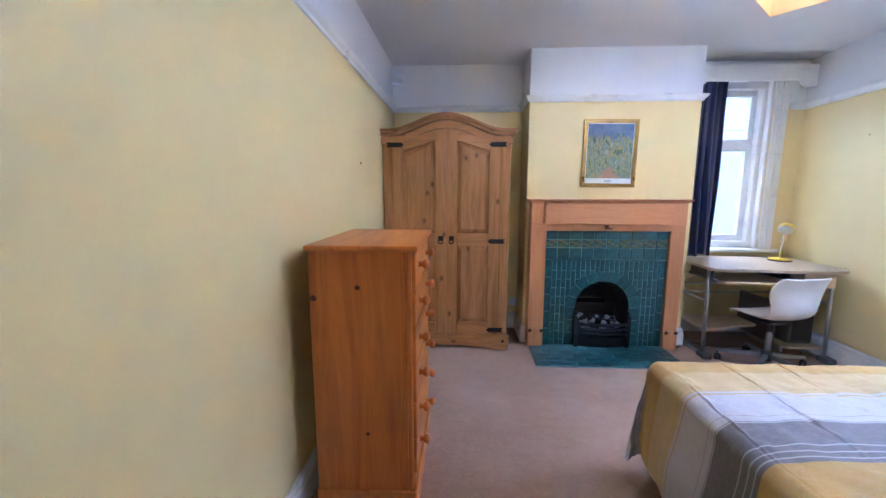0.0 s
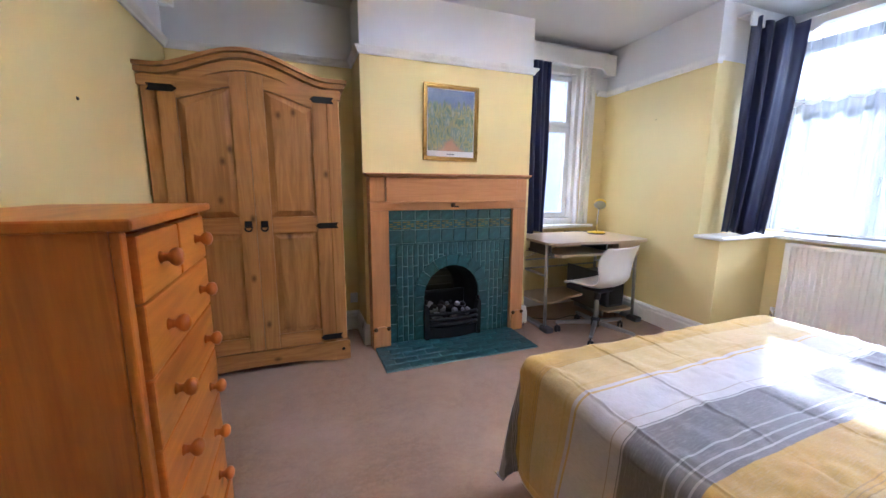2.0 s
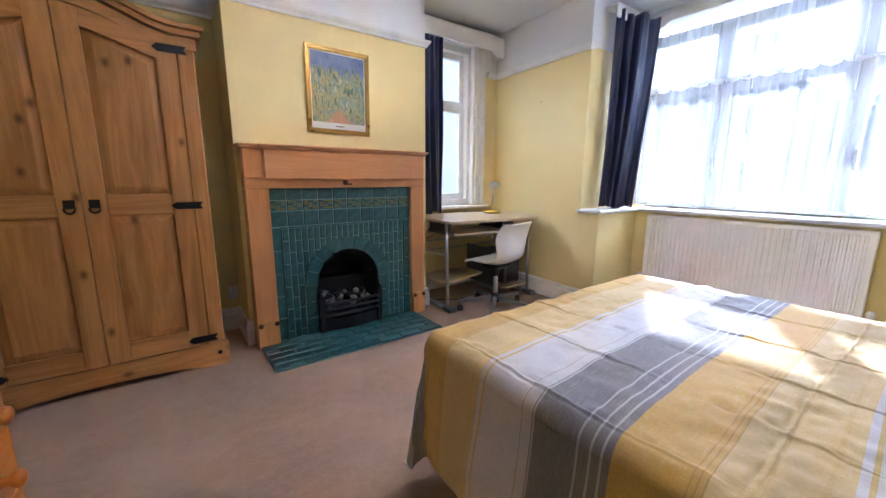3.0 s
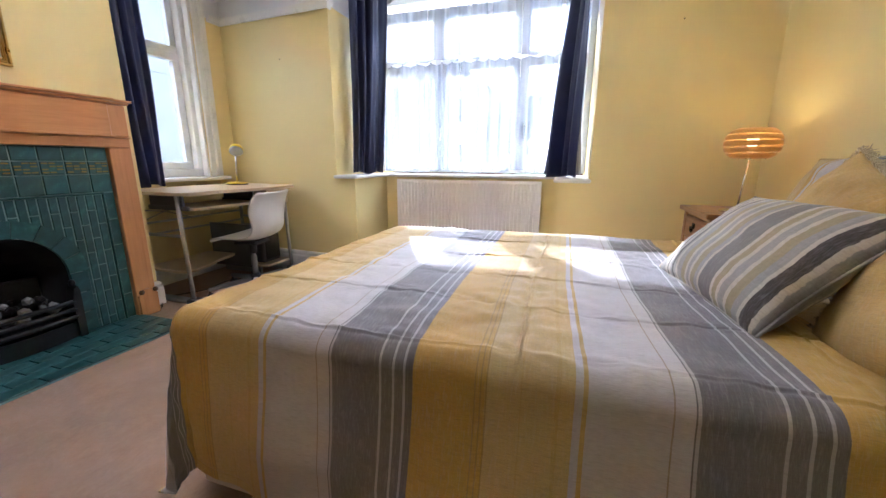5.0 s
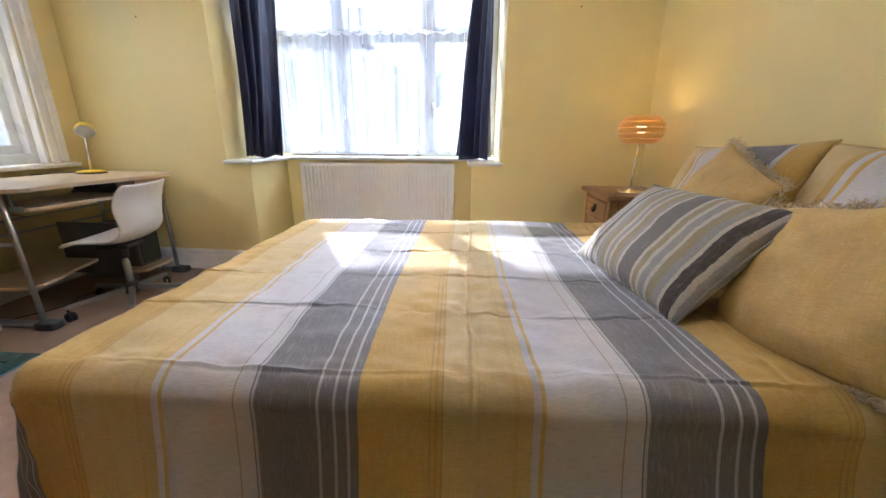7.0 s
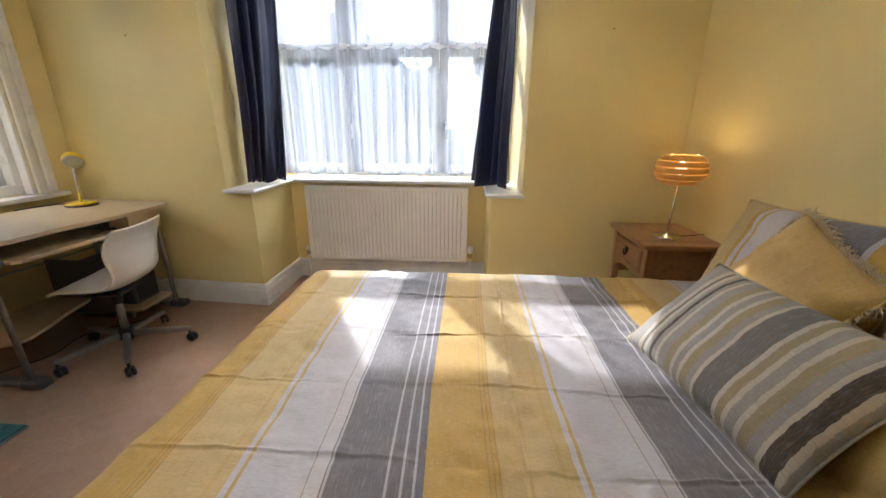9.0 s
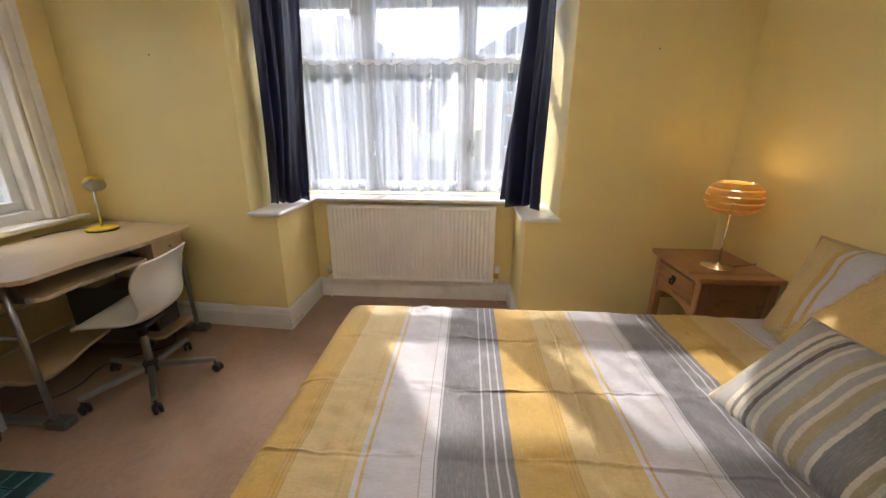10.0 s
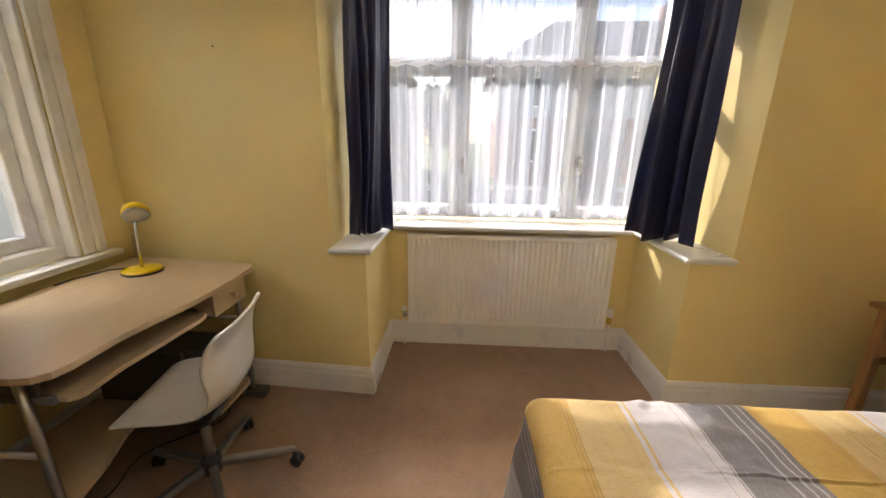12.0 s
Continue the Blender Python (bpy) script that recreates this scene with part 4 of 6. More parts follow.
def fireplace():
    f = thing("fireplace", "pine fire surround with sea green glazed tile insert", "fireplace")
    # surround
    bm = bmesh.new()
    for dz, over in ((0.0, 0.0), (0.012, 0.012)):
        box(bm, 0.825 - over, 3.372 - over, 1.213 + dz, 2.075 + over, 3.499, 1.226 + dz, 0.003)
    box(bm, 0.932, 3.345, 1.2135, 1.968, 3.371, 1.2255, 0.003)
    box(bm, 0.918, 3.333, 1.2262, 1.982, 3.3705, 1.2385, 0.003)
    part("mantel_shelf", bm, M_SURROUND_H, f)
    bm = bmesh.new()
    box(bm, 0.945, 3.358, 1.045, 1.958, 3.499, 1.212, 0.004)
    box(bm, 0.935, 3.350, 1.038, 1.968, 3.357, 1.050, 0.002)
    part("frieze", bm, M_SURROUND_H, f)
    for x0, x1 in ((0.838, 0.944), (1.959, 2.062)):
        bm = bmesh.new()
        box(bm, x0, 3.388, 1.045, x1, 3.499, 1.212, 0.004)
        part("end_block", bm, M_SURROUND, f)
    bm = bmesh.new()
    box(bm, 0.838, 3.392, 0.985, 2.062, 3.499, 1.037, 0.003)
    box(bm, 0.834, 3.386, 1.0375, 2.066, 3.499, 1.0445, 0.002)
    part("rail", bm, M_SURROUND_H, f)
    for x0, x1 in ((0.838, 0.967), (1.948, 2.062)):
        bm = bmesh.new()
        box(bm, x0, 3.392, 0.0, x1, 3.499, 0.9845, 0.004)
        leg = part("leg", bm, M_SURROUND, f)
        bm = bmesh.new()
        pts = [(x0 + 0.004, 0.0), (x1 - 0.004, 0.0), (x1 - 0.004, 0.128), (x1 - 0.022, 0.140), (x1 - 0.030, 0.155), (x1 - 0.045, 0.162),
               (x0 + 0.045, 0.162), (x0 + 0.030, 0.155), (x0 + 0.022, 0.140), (x0 + 0.004, 0.128)]
        plate(bm, pts, 3.374, 3.3915)
        part("plinth_block", bm, M_SURROUND, leg)
        # a small raised dark disc at each upper corner of the plinth block
        for cx in (x0 + 0.018, x1 - 0.018):
            bm = bmesh.new()
            lathe(bm, [(0.015, 3.366), (0.014, 3.3735), (0.004, 3.3738)], (cx, 0, 0.150), "y", 10)
            part("notch", bm, M_COPPER, leg)
    bm = bmesh.new()
    box(bm, 1.425, 3.366, 1.003, 1.452, 3.3915, 1.034, 0.004)
    box(bm, 1.440, 3.352, 1.003, 1.475, 3.372, 1.014, 0.003)
    part("bracket", bm, M_COPPER, f, "small bronze bracket under the frieze")
    # tile panel: grout board with an arched hole, then the tiles
    cx, spring, R, r = 1.452, 0.345, 0.305, 0.222
    X0, X1, ZT = 0.968, 1.947, 0.984
    I0, I1, IZ = 1.023, 1.893, 0.742
    Y = 3.428

    def arch(rad, k=16):
        return [(cx + rad * math.cos(math.pi * i / k), spring + rad * math.sin(math.pi * i / k)) for i in range(k + 1)]
    bm = bmesh.new()
    ring = arch(r + 0.002)
    plate(bm, [(X0, 0.0), (X0, ZT), (X1, ZT), (X1, 0.0), (cx + r + 0.002, 0.0)] + ring + [(cx - r - 0.002, 0.0)], Y - 0.0072, Y + 0.03)
    panel = part("tile_panel", bm, M_GROUT, f, "pale grout bed of the tile panel")
    n = 10
    wt = (X1 - X0) / n
    for i in range(n):
        tile(panel, X0 + i * wt, 0.912, X0 + (i + 1) * wt, ZT, Y - 0.002)
        tile(panel, X0 + i * wt, IZ + 0.006, X0 + (i + 1) * wt, 0.845, Y - 0.002)
        t = tile(panel, X0 + i * wt, 0.845, X0 + (i + 1) * wt, 0.912, Y - 0.002, "border_tile")
        for k in range(4):
            for q in range(3):
                if (k + q + i) % 3:
                    a = -wt / 2 + 0.006 + q * (wt - 0.012) / 3
                    bm = bmesh.new()
                    z = -0.024 + k * 0.0145
                    box(bm, a, -0.0125, z, a + (wt - 0.02) / 3.2, -0.0098, z + 0.0065)
                    part("ochre_line", bm, M_OCHRE, t)
    for x0, x1 in ((X0, I0), (I1, X1)):
        for k in range(5):
            tile(panel, x0, 0.010 + k * 0.1468, x1, 0.010 + (k + 1) * 0.1468, Y - 0.002)
    # thin bead round the sunk panel
    bm = bmesh.new()
    box(bm, I0 - 0.004, Y - 0.020, IZ - 0.004, I1 + 0.004, Y - 0.006, IZ + 0.006, 0.003)
    box(bm, I0 - 0.004, Y - 0.020, 0.012, I0 + 0.005, Y - 0.006, IZ - 0.005, 0.003)
    box(bm, I1 - 0.005, Y - 0.020, 0.012, I1 + 0.004, Y - 0.006, IZ - 0.005, 0.003)
    part("bead", bm, M_TILE, panel)
    cols = 22
    wc = (I1 - I0 - 0.012) / cols
    for i in range(cols):
        x0 = I0 + 0.006 + i * wc
        xm = abs(x0 + wc / 2 - cx)
        far = xm + wc / 2
        zmin = 0.012 if far >= R else spring + math.sqrt(R * R - far * far) - 0.004
        cuts = sorted([z for z in (0.06 + 0.149 * k + (0.0745 if i % 2 else 0.0) for k in range(6)) if zmin + 0.02 < z < IZ - 0.02])
        zs = [zmin] + cuts + [IZ - 0.004]
        for a, b in zip(zs, zs[1:]):
            if b - a > 0.012:
                tile(panel, x0, a, x0 + wc, b, Y)
    # arch ring: straight jambs and voussoirs, slightly proud
    for s in (-1, 1):
        a, b = sorted((cx + s * r, cx + s * R))
        for k in range(3):
            tile(panel, a, 0.012 + k * 0.111, b, 0.012 + (k + 1) * 0.111, Y - 0.004, "arch_tile")
    k = 9
    for i in range(k):
        t0, t1 = math.pi * i / k + 0.008, math.pi * (i + 1) / k - 0.008
        bm = bmesh.new()
        out = [(cx + R * math.cos(t0 + (t1 - t0) * j / 4), spring + R * math.sin(t0 + (t1 - t0) * j / 4)) for j in range(5)]
        inn = [(cx + r * math.cos(t0 + (t1 - t0) * j / 4), spring + r * math.sin(t0 + (t1 - t0) * j / 4)) for j in range(5)]
        plate(bm, out + inn[::-1], Y - 0.016, Y - 0.001)
        part("arch_tile", bm, M_TILE, panel)
    # cast iron firebox
    bm = bmesh.new()
    outer = [(cx - r, 0.0)] + [(cx - r, spring)] + arch(r)[::-1] + [(cx + r, 0.0)]
    rings = []
    for y, k2 in ((Y + 0.002, 1.0), (3.62, 0.88), (3.76, 0.70)):
        rings.append([bm.verts.new((cx + (x - cx) * k2, y, z * (0.6 + 0.4 * k2))) for x, z in outer])
    fs = []
    for a, b in zip(rings, rings[1:]):
        for i in range(len(a) - 1):
            fs.append(bm.faces.new((a[i], a[i + 1], b[i + 1], b[i])))
    fs.append(bm.faces.new(rings[-1]))
    for z in (0.33, 0.40, 0.46):
        box(bm, cx - 0.13, 3.74, z, cx + 0.13, 3.757, z + 0.008, 0.002)
    part("firebox", bm, M_SOOT, f, "sooty black iron firebox")
    bm = bmesh.new()
    prism(bm, [(cx - r, Y + 0.002), (cx + r, Y + 0.002), (cx + r * 0.7, 3.76), (cx - r * 0.7, 3.76)], 0.0, 0.008)
    part("firebox_floor", bm, M_SOOT, f)


def grate():
    g = thing("fire_grate", "black cast iron grate filled with pale ashy coals", "fire grate")
    cx, y0 = 1.452, 3.405
    for s in (-1, 1):
        bm = bmesh.new()
        plate(bm, [(cx + s * 0.226, 0.014), (cx + s * 0.196, 0.014), (cx + s * 0.190, 0.20), (cx + s * 0.205, 0.275), (cx + s * 0.222, 0.285), (cx + s * 0.230, 0.26)], y0 - 0.03, y0 + 0.03)
        part("side_cheek", bm, M_IRON, g)
        bm = bmesh.new()
        lathe(bm, [(0.004, 0.28), (0.013, 0.29), (0.015, 0.302), (0.010, 0.315), (0.002, 0.32)], (cx + s * 0.214, y0 - 0.005, 0), "z", 12)
        part("finial", bm, M_IRON, g)
    for k, z in enumerate((0.125, 0.165, 0.205)):
        bm = bmesh.new()
        pts = [(cx - 0.20 + 0.40 * i / 16, y0 - 0.02 - 0.030 * math.sin(math.pi * i / 16), z + 0.006 * math.sin(math.pi * i / 16)) for i in range(17)]
        tube(bm, pts, 0.0125, 8)
        part("bar", bm, M_IRON, g)
    bm = bmesh.new()
    n = 14
    bow = [(cx - 0.195 + 0.39 * i / n, y0 - 0.012 - 0.03 * math.sin(math.pi * i / n)) for i in range(n + 1)]
    prism(bm, bow + [(x, y + 0.012) for x, y in reversed(bow)], 0.016, 0.098)
    part("ash_cover", bm, M_IRON, g)
    bm = bmesh.new()
    box(bm, cx - 0.19, y0 - 0.005, 0.10, cx + 0.19, 3.62, 0.115)
    box(bm, cx - 0.185, 3.60, 0.115, cx + 0.185, 3.625, 0.33, 0.008)
    part("basket", bm, M_IRON, g)
    rnd = random.Random(4)
    for i in range(46):
        bm = bmesh.new()
        rad = rnd.uniform(0.014, 0.032)
        bmesh.ops.create_icosphere(bm, subdivisions=1, radius=rad)
        for v in bm.verts:
            v.co *= rnd.uniform(0.75, 1.2)
        bmesh.ops.translate(bm, vec=(cx + rnd.uniform(-0.165, 0.165), rnd.uniform(y0 + 0.005, 3.585), rnd.uniform(0.14, 0.205) + 0.05 * rnd.random()), verts=bm.verts)
        part("coal", bm, M_ASH if rnd.random() < 0.55 else M_SOOT, g)


def hearth():
    hh = thing("hearth", "flush hearth of dark sea green brick tiles", "hearth")
    bm = bmesh.new()
    box(bm, 0.850, 3.012, 0.0005, 1.962, 3.427, 0.008)
    part("grout_bed", bm, M_GROUT, hh)
    cache = {}
    rows, x0, x1 = 5, 0.850, 1.962
    dy = (3.391 - 3.012) / rows
    for k in range(rows + 1):
        y = 3.012 + k * dy
        y2 = min(y + dy, 3.427)
        if k == rows:
            xs = [0.97, 1.09, 1.23, 1.452, 1.67, 1.81, 1.945]
        else:
            off = -0.079 * (k % 2)
            xs = [x0] + [x for x in (x0 + off + 0.1588 * j for j in range(1, 9)) if x0 + 0.03 < x < x1 - 0.03] + [x1]
        for a, b in zip(xs, xs[1:]):
            key = (round(b - a, 4), round(y2 - y, 4))
            if key not in cache:
                bm = bmesh.new()
                w, d = b - a - 0.003, y2 - y - 0.003
                box(bm, -w / 2, -d / 2, 0, w / 2, d / 2, 0.008, 0.002)
                me = bpy.data.meshes.new("tile")
                bm.to_mesh(me)
                bm.free()
                me.materials.append(M_TILE)
                cache[key] = me
            ob = new("tile", cache[key])
            ob.parent = hh
            ob.location = ((a + b) / 2, (y + y2) / 2, 0.007)
            ob.rotation_euler = (radians(random.uniform(-0.3, 0.3)), radians(random.uniform(-0.3, 0.3)), 0)


# ---- picture ----
def picture():
    p = thing("framed_picture", "gilt framed landscape print in blues and greens above the mantel", "picture",
              pose(1.462, 3.499, 1.602, 0, 0.6, 0))
    w, hgt = 0.215, 0.266
    bm = bmesh.new()
    for d0, wd, a in ((-0.022, 0.012, 0.0), (-0.017, 0.011, 0.0125), (-0.019, 0.005, 0.024)):
        framed(bm, "y", d0, 0.0 - 0.001, -w + a, -hgt + a, w - a, hgt - a, wd, 0.003)
    part("frame", bm, M_BRASS, p)
    bm = bmesh.new()
    box(bm, -w + 0.028, -0.008, -hgt + 0.028, w - 0.028, -0.003, hgt - 0.028)
    part("mount", bm, M_PAPER, p)
    bm = bmesh.new()
    x0, x1, z0, z1 = -w + 0.036, w - 0.036, -hgt + 0.070, hgt - 0.036
    vs = [bm.verts.new(c) for c in ((x0, -0.0095, z0), (x1, -0.0095, z0), (x1, -0.0095, z1), (x0, -0.0095, z1))]
    fc = bm.faces.new(vs)
    uvl = bm.loops.layers.uv.new("UVMap")
    for lp, uv in zip(fc.loops, ((0, 0), (1, 0), (1, 1), (0, 1))):
        lp[uvl].uv = uv
    part("print", bm, M_ART, p, "loosely painted landscape print")
    bm = bmesh.new()
    box(bm, -0.03, -0.0088, -hgt + 0.046, 0.03, -0.0081, -hgt + 0.052)
    part("caption_bar", bm, M_GREYPLASTIC, p)


wardrobe()
chest()
fireplace()
grate()
hearth()
picture()


# ---- bed ----
BX0, BX1, BY0, BY1, BTOP = 1.085, 2.44, 0.03, 1.925, 0.572


def bed():
    b = thing("bed", "double divan bed with cream base under a striped spread", "bed")
    bm = bmesh.new()
    box(bm, BX0 + 0.02, BY0, 0.06, BX1 - 0.02, BY1 - 0.025, 0.33, 0.02, segments=3)
    part("divan_base", bm, M_DIVAN, b, "cream upholstered divan base")
    bm = bmesh.new()
    box(bm, BX0 + 0.03, BY0, 0.335, BX1 - 0.03, BY1 - 0.035, 0.545, 0.05, segments=4)
    part("mattress", bm, M_DIVAN, b)
    for x in (BX0 + 0.10, BX1 - 0.10):
        for y in (BY0 + 0.12, BY1 - 0.14):
            bm = bmesh.new()
            lathe(bm, [(0.022, 0.0), (0.026, 0.01), (0.026, 0.045), (0.012, 0.062)], (x, y, 0), "z", 12)
            part("castor", bm, M_BLACK, b)


def bedspread():
    """A cloth laid over the bed: creased top, rounded shoulders, sides that hang and fan out at the foot corners."""
    drop, rad = 0.375, 0.055
    arc = rad * math.pi / 2

    def fall(d):
        """Out and down for a length d past the start of the shoulder."""
        if d <= 0:
            return 0.0, 0.0
        if d < arc:
            a = d / rad
            return rad * math.sin(a), rad * (1 - math.cos(a))
        return rad, rad + (d - arc)
    xa, xb, yb = BX0 + rad, BX1 - rad, BY1 - rad
    ys = [0.05 + (yb + arc + drop - 0.05) * j / 430 for j in range(431)]
    folds_x, folds_y = (1.138, 1.379, 1.618, 1.872, 2.150), (0.54, 1.082)
    near = [q * 0.003 for q in range(-8, 9)]
    ys = sorted(ys + [f + d for f in folds_y for d in near])
    xs = [xa - arc - drop + (xb - xa + 2 * arc + 2 * drop) * i / 400 for i in range(401)]
    xs = sorted(xs + [f + d for f in folds_x for d in near])
    bm = bmesh.new()
    uvl = bm.loops.layers.uv.new("UVMap")

    def place(s, t):
        dx, sx = (xa - s, -1) if s < xa else (s - xb, 1) if s > xb else (0.0, 0)
        dy = max(0.0, t - yb)
        x0, y0 = min(max(s, xa), xb), min(t, yb)
        if dx > 0 and dy > 0:
            d = math.hypot(dx, dy)
            out, down = fall(d)
            fan = 0.20 * min(dx, dy) * min(1.0, d / 0.25)
            ux, uy = dx / d, dy / d
            x, y = x0 + sx * ux * (out + fan), y0 + uy * (out + fan)
            down = min(down, BTOP - 0.075)
        else:
            out, down = fall(max(dx, dy))
            wave = 0.0
            if down > rad:
                k = min(1, (down - rad) / 0.25)
                if dx > 0:
                    wave = k * (0.010 * math.sin(t * 13 + 1.0 * sx) + 0.006 * math.sin(t * 31 + 2) + 0.02 + 0.07 * k * min(1, max(0, (1.75 - t) / 1.0)))
                else:
                    wave = k * (0.014 * math.sin(s * 11 + 0.7) + 0.006 * math.sin(s * 27) + 0.018)
            x, y = x0 + sx * (out + wave if dx > 0 else 0), y0 + (out + wave if dy > 0 else 0)
        z = BTOP - down
        # pressed creases and soft rumples
        nz = noise.noise((s * 3.2, t * 3.2, 1.7)) * 0.0075 + noise.noise((s * 9, t * 8, 5.0)) * 0.0060 + max(0, noise.noise((s * 2.1, t * 2.3, 9.0))) * noise.noise((s * 22, t * 18, 3.0)) * 0.020
        for f in folds_x:
            w = s - f - 0.007 * math.sin(t * 5 + f * 9) - 0.004 * noise.noise((t * 14, f, 0))
            nz += (0.55 + 0.45 * math.sin(t * 7 + f * 20)) * (0.0036 * math.exp(-(w / 0.0036) ** 2) - 0.0014 * math.exp(-((w + 0.008) / 0.0045) ** 2)) + 0.006 * math.exp(-(w / 0.03) ** 2) * noise.noise((s * 34, t * 22, 2.0))
        for f in folds_y:
            w = t - f - 0.006 * math.sin(s * 6 + f * 4) - 0.003 * noise.noise((s * 14, f, 4))
            nz += (0.6 + 0.4 * math.sin(s * 8 + f * 15)) * (0.0045 * math.exp(-(w / 0.0036) ** 2) - 0.0016 * math.exp(-((w - 0.008) / 0.0045) ** 2)) + 0.006 * math.exp(-(w / 0.03) ** 2) * noise.noise((s * 22, t * 34, 7.0))
        fade = 1.0 if max(dx, dy) < arc else 0.35
        if down < rad:
            z += nz
        else:
            x += sx * nz * fade
            y += (nz * fade if dy > 0 else 0)
        return x, y, max(z, 0.03)
    grid = [[bm.verts.new(place(s, t)) for t in ys] for s in xs]
    for i in range(len(xs) - 1):
        for j in range(len(ys) - 1):
            fc = bm.faces.new((grid[i][j], grid[i + 1][j], grid[i + 1][j + 1], grid[i][j + 1]))
            for lp, (a, c) in zip(fc.loops, ((i, j), (i + 1, j), (i + 1, j + 1), (i, j + 1))):
                lp[uvl].uv = (1.655 - ys[c] - 0.04 * min(0.5, max(0.0, 1.6 - xs[a])) + 5 * 0.66, xs[a])
    sp = thing("bedspread", "creased cotton bedspread striped in mustard, white and slate grey", "bedspread")
    ni, nj = len(xs) - 1, len(ys) - 1
    bm.faces.index_update()
    for f in bm.faces:
        i, j = f.index // nj, f.index % nj
        f.select = i < 5 or i >= ni - 5 or j >= nj - 5
    hem = bm.copy()
    bmesh.ops.delete(hem, geom=[f for f in hem.faces if not f.select], context="FACES")
    bmesh.ops.delete(bm, geom=[f for f in bm.faces if f.select], context="FACES")
    for name, mesh, thick in (("cloth", bm, 0.003), ("hem", hem, 0.0055)):
        ob = part(name, mesh, M_SPREAD, sp, "stitched double hem" if name == "hem" else "", True)
        sol = ob.modifiers.new("thickness", "SOLIDIFY")
        sol.thickness, sol.offset = thick, -1


def cushion(name, m, w, hgt, d, material, label, category, seed, fringe=None, crumple=0.016, sharp=2.6):
    """A stuffed cushion lying in its own xy plane, facing up z, with pinched corners."""
    t = thing(name, label, category, m)
    bm = bmesh.new()
    uvl = bm.loops.layers.uv.new("UVMap")
    nu, nv = 36, 28

    def surf(i, j, side):
        u, v = -1 + 2 * i / nu, -1 + 2 * j / nv
        k = max(0, (1 - abs(u) ** sharp)) ** 0.55 * max(0, (1 - abs(v) ** sharp)) ** 0.55
        pinch = 1 - 0.07 * (1 - v * v) * abs(u) ** 3
        pinch2 = 1 - 0.07 * (1 - u * u) * abs(v) ** 3
        wr = noise.noise((u * 2.3 + seed, v * 2.1, side)) * crumple + noise.noise((u * 7, v * 6 + seed, side * 3)) * crumple * 0.3
        return (u * w / 2 * pinch, v * hgt / 2 * pinch2, side * (d / 2 * k + wr * min(1, k * 2)))
    for side in (1, -1):
        g = [[bm.verts.new(surf(i, j, side)) for j in range(nv + 1)] for i in range(nu + 1)]
        for i in range(nu):
            for j in range(nv):
                ids = ((i, j), (i + 1, j), (i + 1, j + 1), (i, j + 1))
                if side < 0:
                    ids = ids[::-1]
                fc = bm.faces.new([g[a][c] for a, c in ids])
                for lp, (a, c) in zip(fc.loops, ids):
                    lp[uvl].uv = (w * a / nu, hgt * c / nv)
    bmesh.ops.remove_doubles(bm, verts=bm.verts, dist=0.0005)
    part("cover", bm, material, t, smooth=True)
    bm = bmesh.new()
    edge = []
    for i in range(nu + 1):
        edge.append(surf(i, 0, 1))
    for j in range(1, nv + 1):
        edge.append(surf(nu, j, 1))
    for i in range(nu - 1, -1, -1):
        edge.append(surf(i, nv, 1))
    for j in range(nv - 1, 0, -1):
        edge.append(surf(0, j, 1))
    tube(bm, edge + edge[:1], 0.0035, 6)
    part("seam", bm, material, t)
    if fringe:
        rnd = random.Random(seed)
        bm = bmesh.new()
        for i in range(len(edge)):
            p, q = Vector(edge[i]), Vector(edge[(i + 1) % len(edge)])
            for k in range(fringe):
                a = p.lerp(q, (k + rnd.random()) / fringe)
                out = Vector((a.x / (w / 2), a.y / (hgt / 2), 0))
                out = Vector((math.copysign(abs(out.x) ** 6, out.x), math.copysign(abs(out.y) ** 6, out.y), 0)).normalized()
                side = Vector((-out.y, out.x, 0))
                ln = rnd.uniform(0.012, 0.026)
                mid = a + out * ln * 0.5 + side * rnd.uniform(-0.012, 0.012) + Vector((0, 0, rnd.uniform(-0.012, 0.014)))
                tip = a + out * ln + side * rnd.uniform(-0.022, 0.022) + Vector((0, 0, rnd.uniform(-0.02, 0.012)))
                tube(bm, [a, mid, tip], [0.0022, 0.0024, 0.001], 4, False)
        fr = part("fringe", bm, M_FRINGE, t, "frayed cream fringe")
        fr["kind"] = "stuff"
    return t


def lean(x, y, z, tilt, yaw, roll=0):
    """Cushion plane: local x along the bed's width, local y up the slope; tilt 90 stands upright."""
    return Matrix.Translation((x, y, z)) @ Euler((radians(tilt), 0, radians(yaw))).to_matrix().to_4x4() @ pose(0, 0, 0, 0, 0, roll)


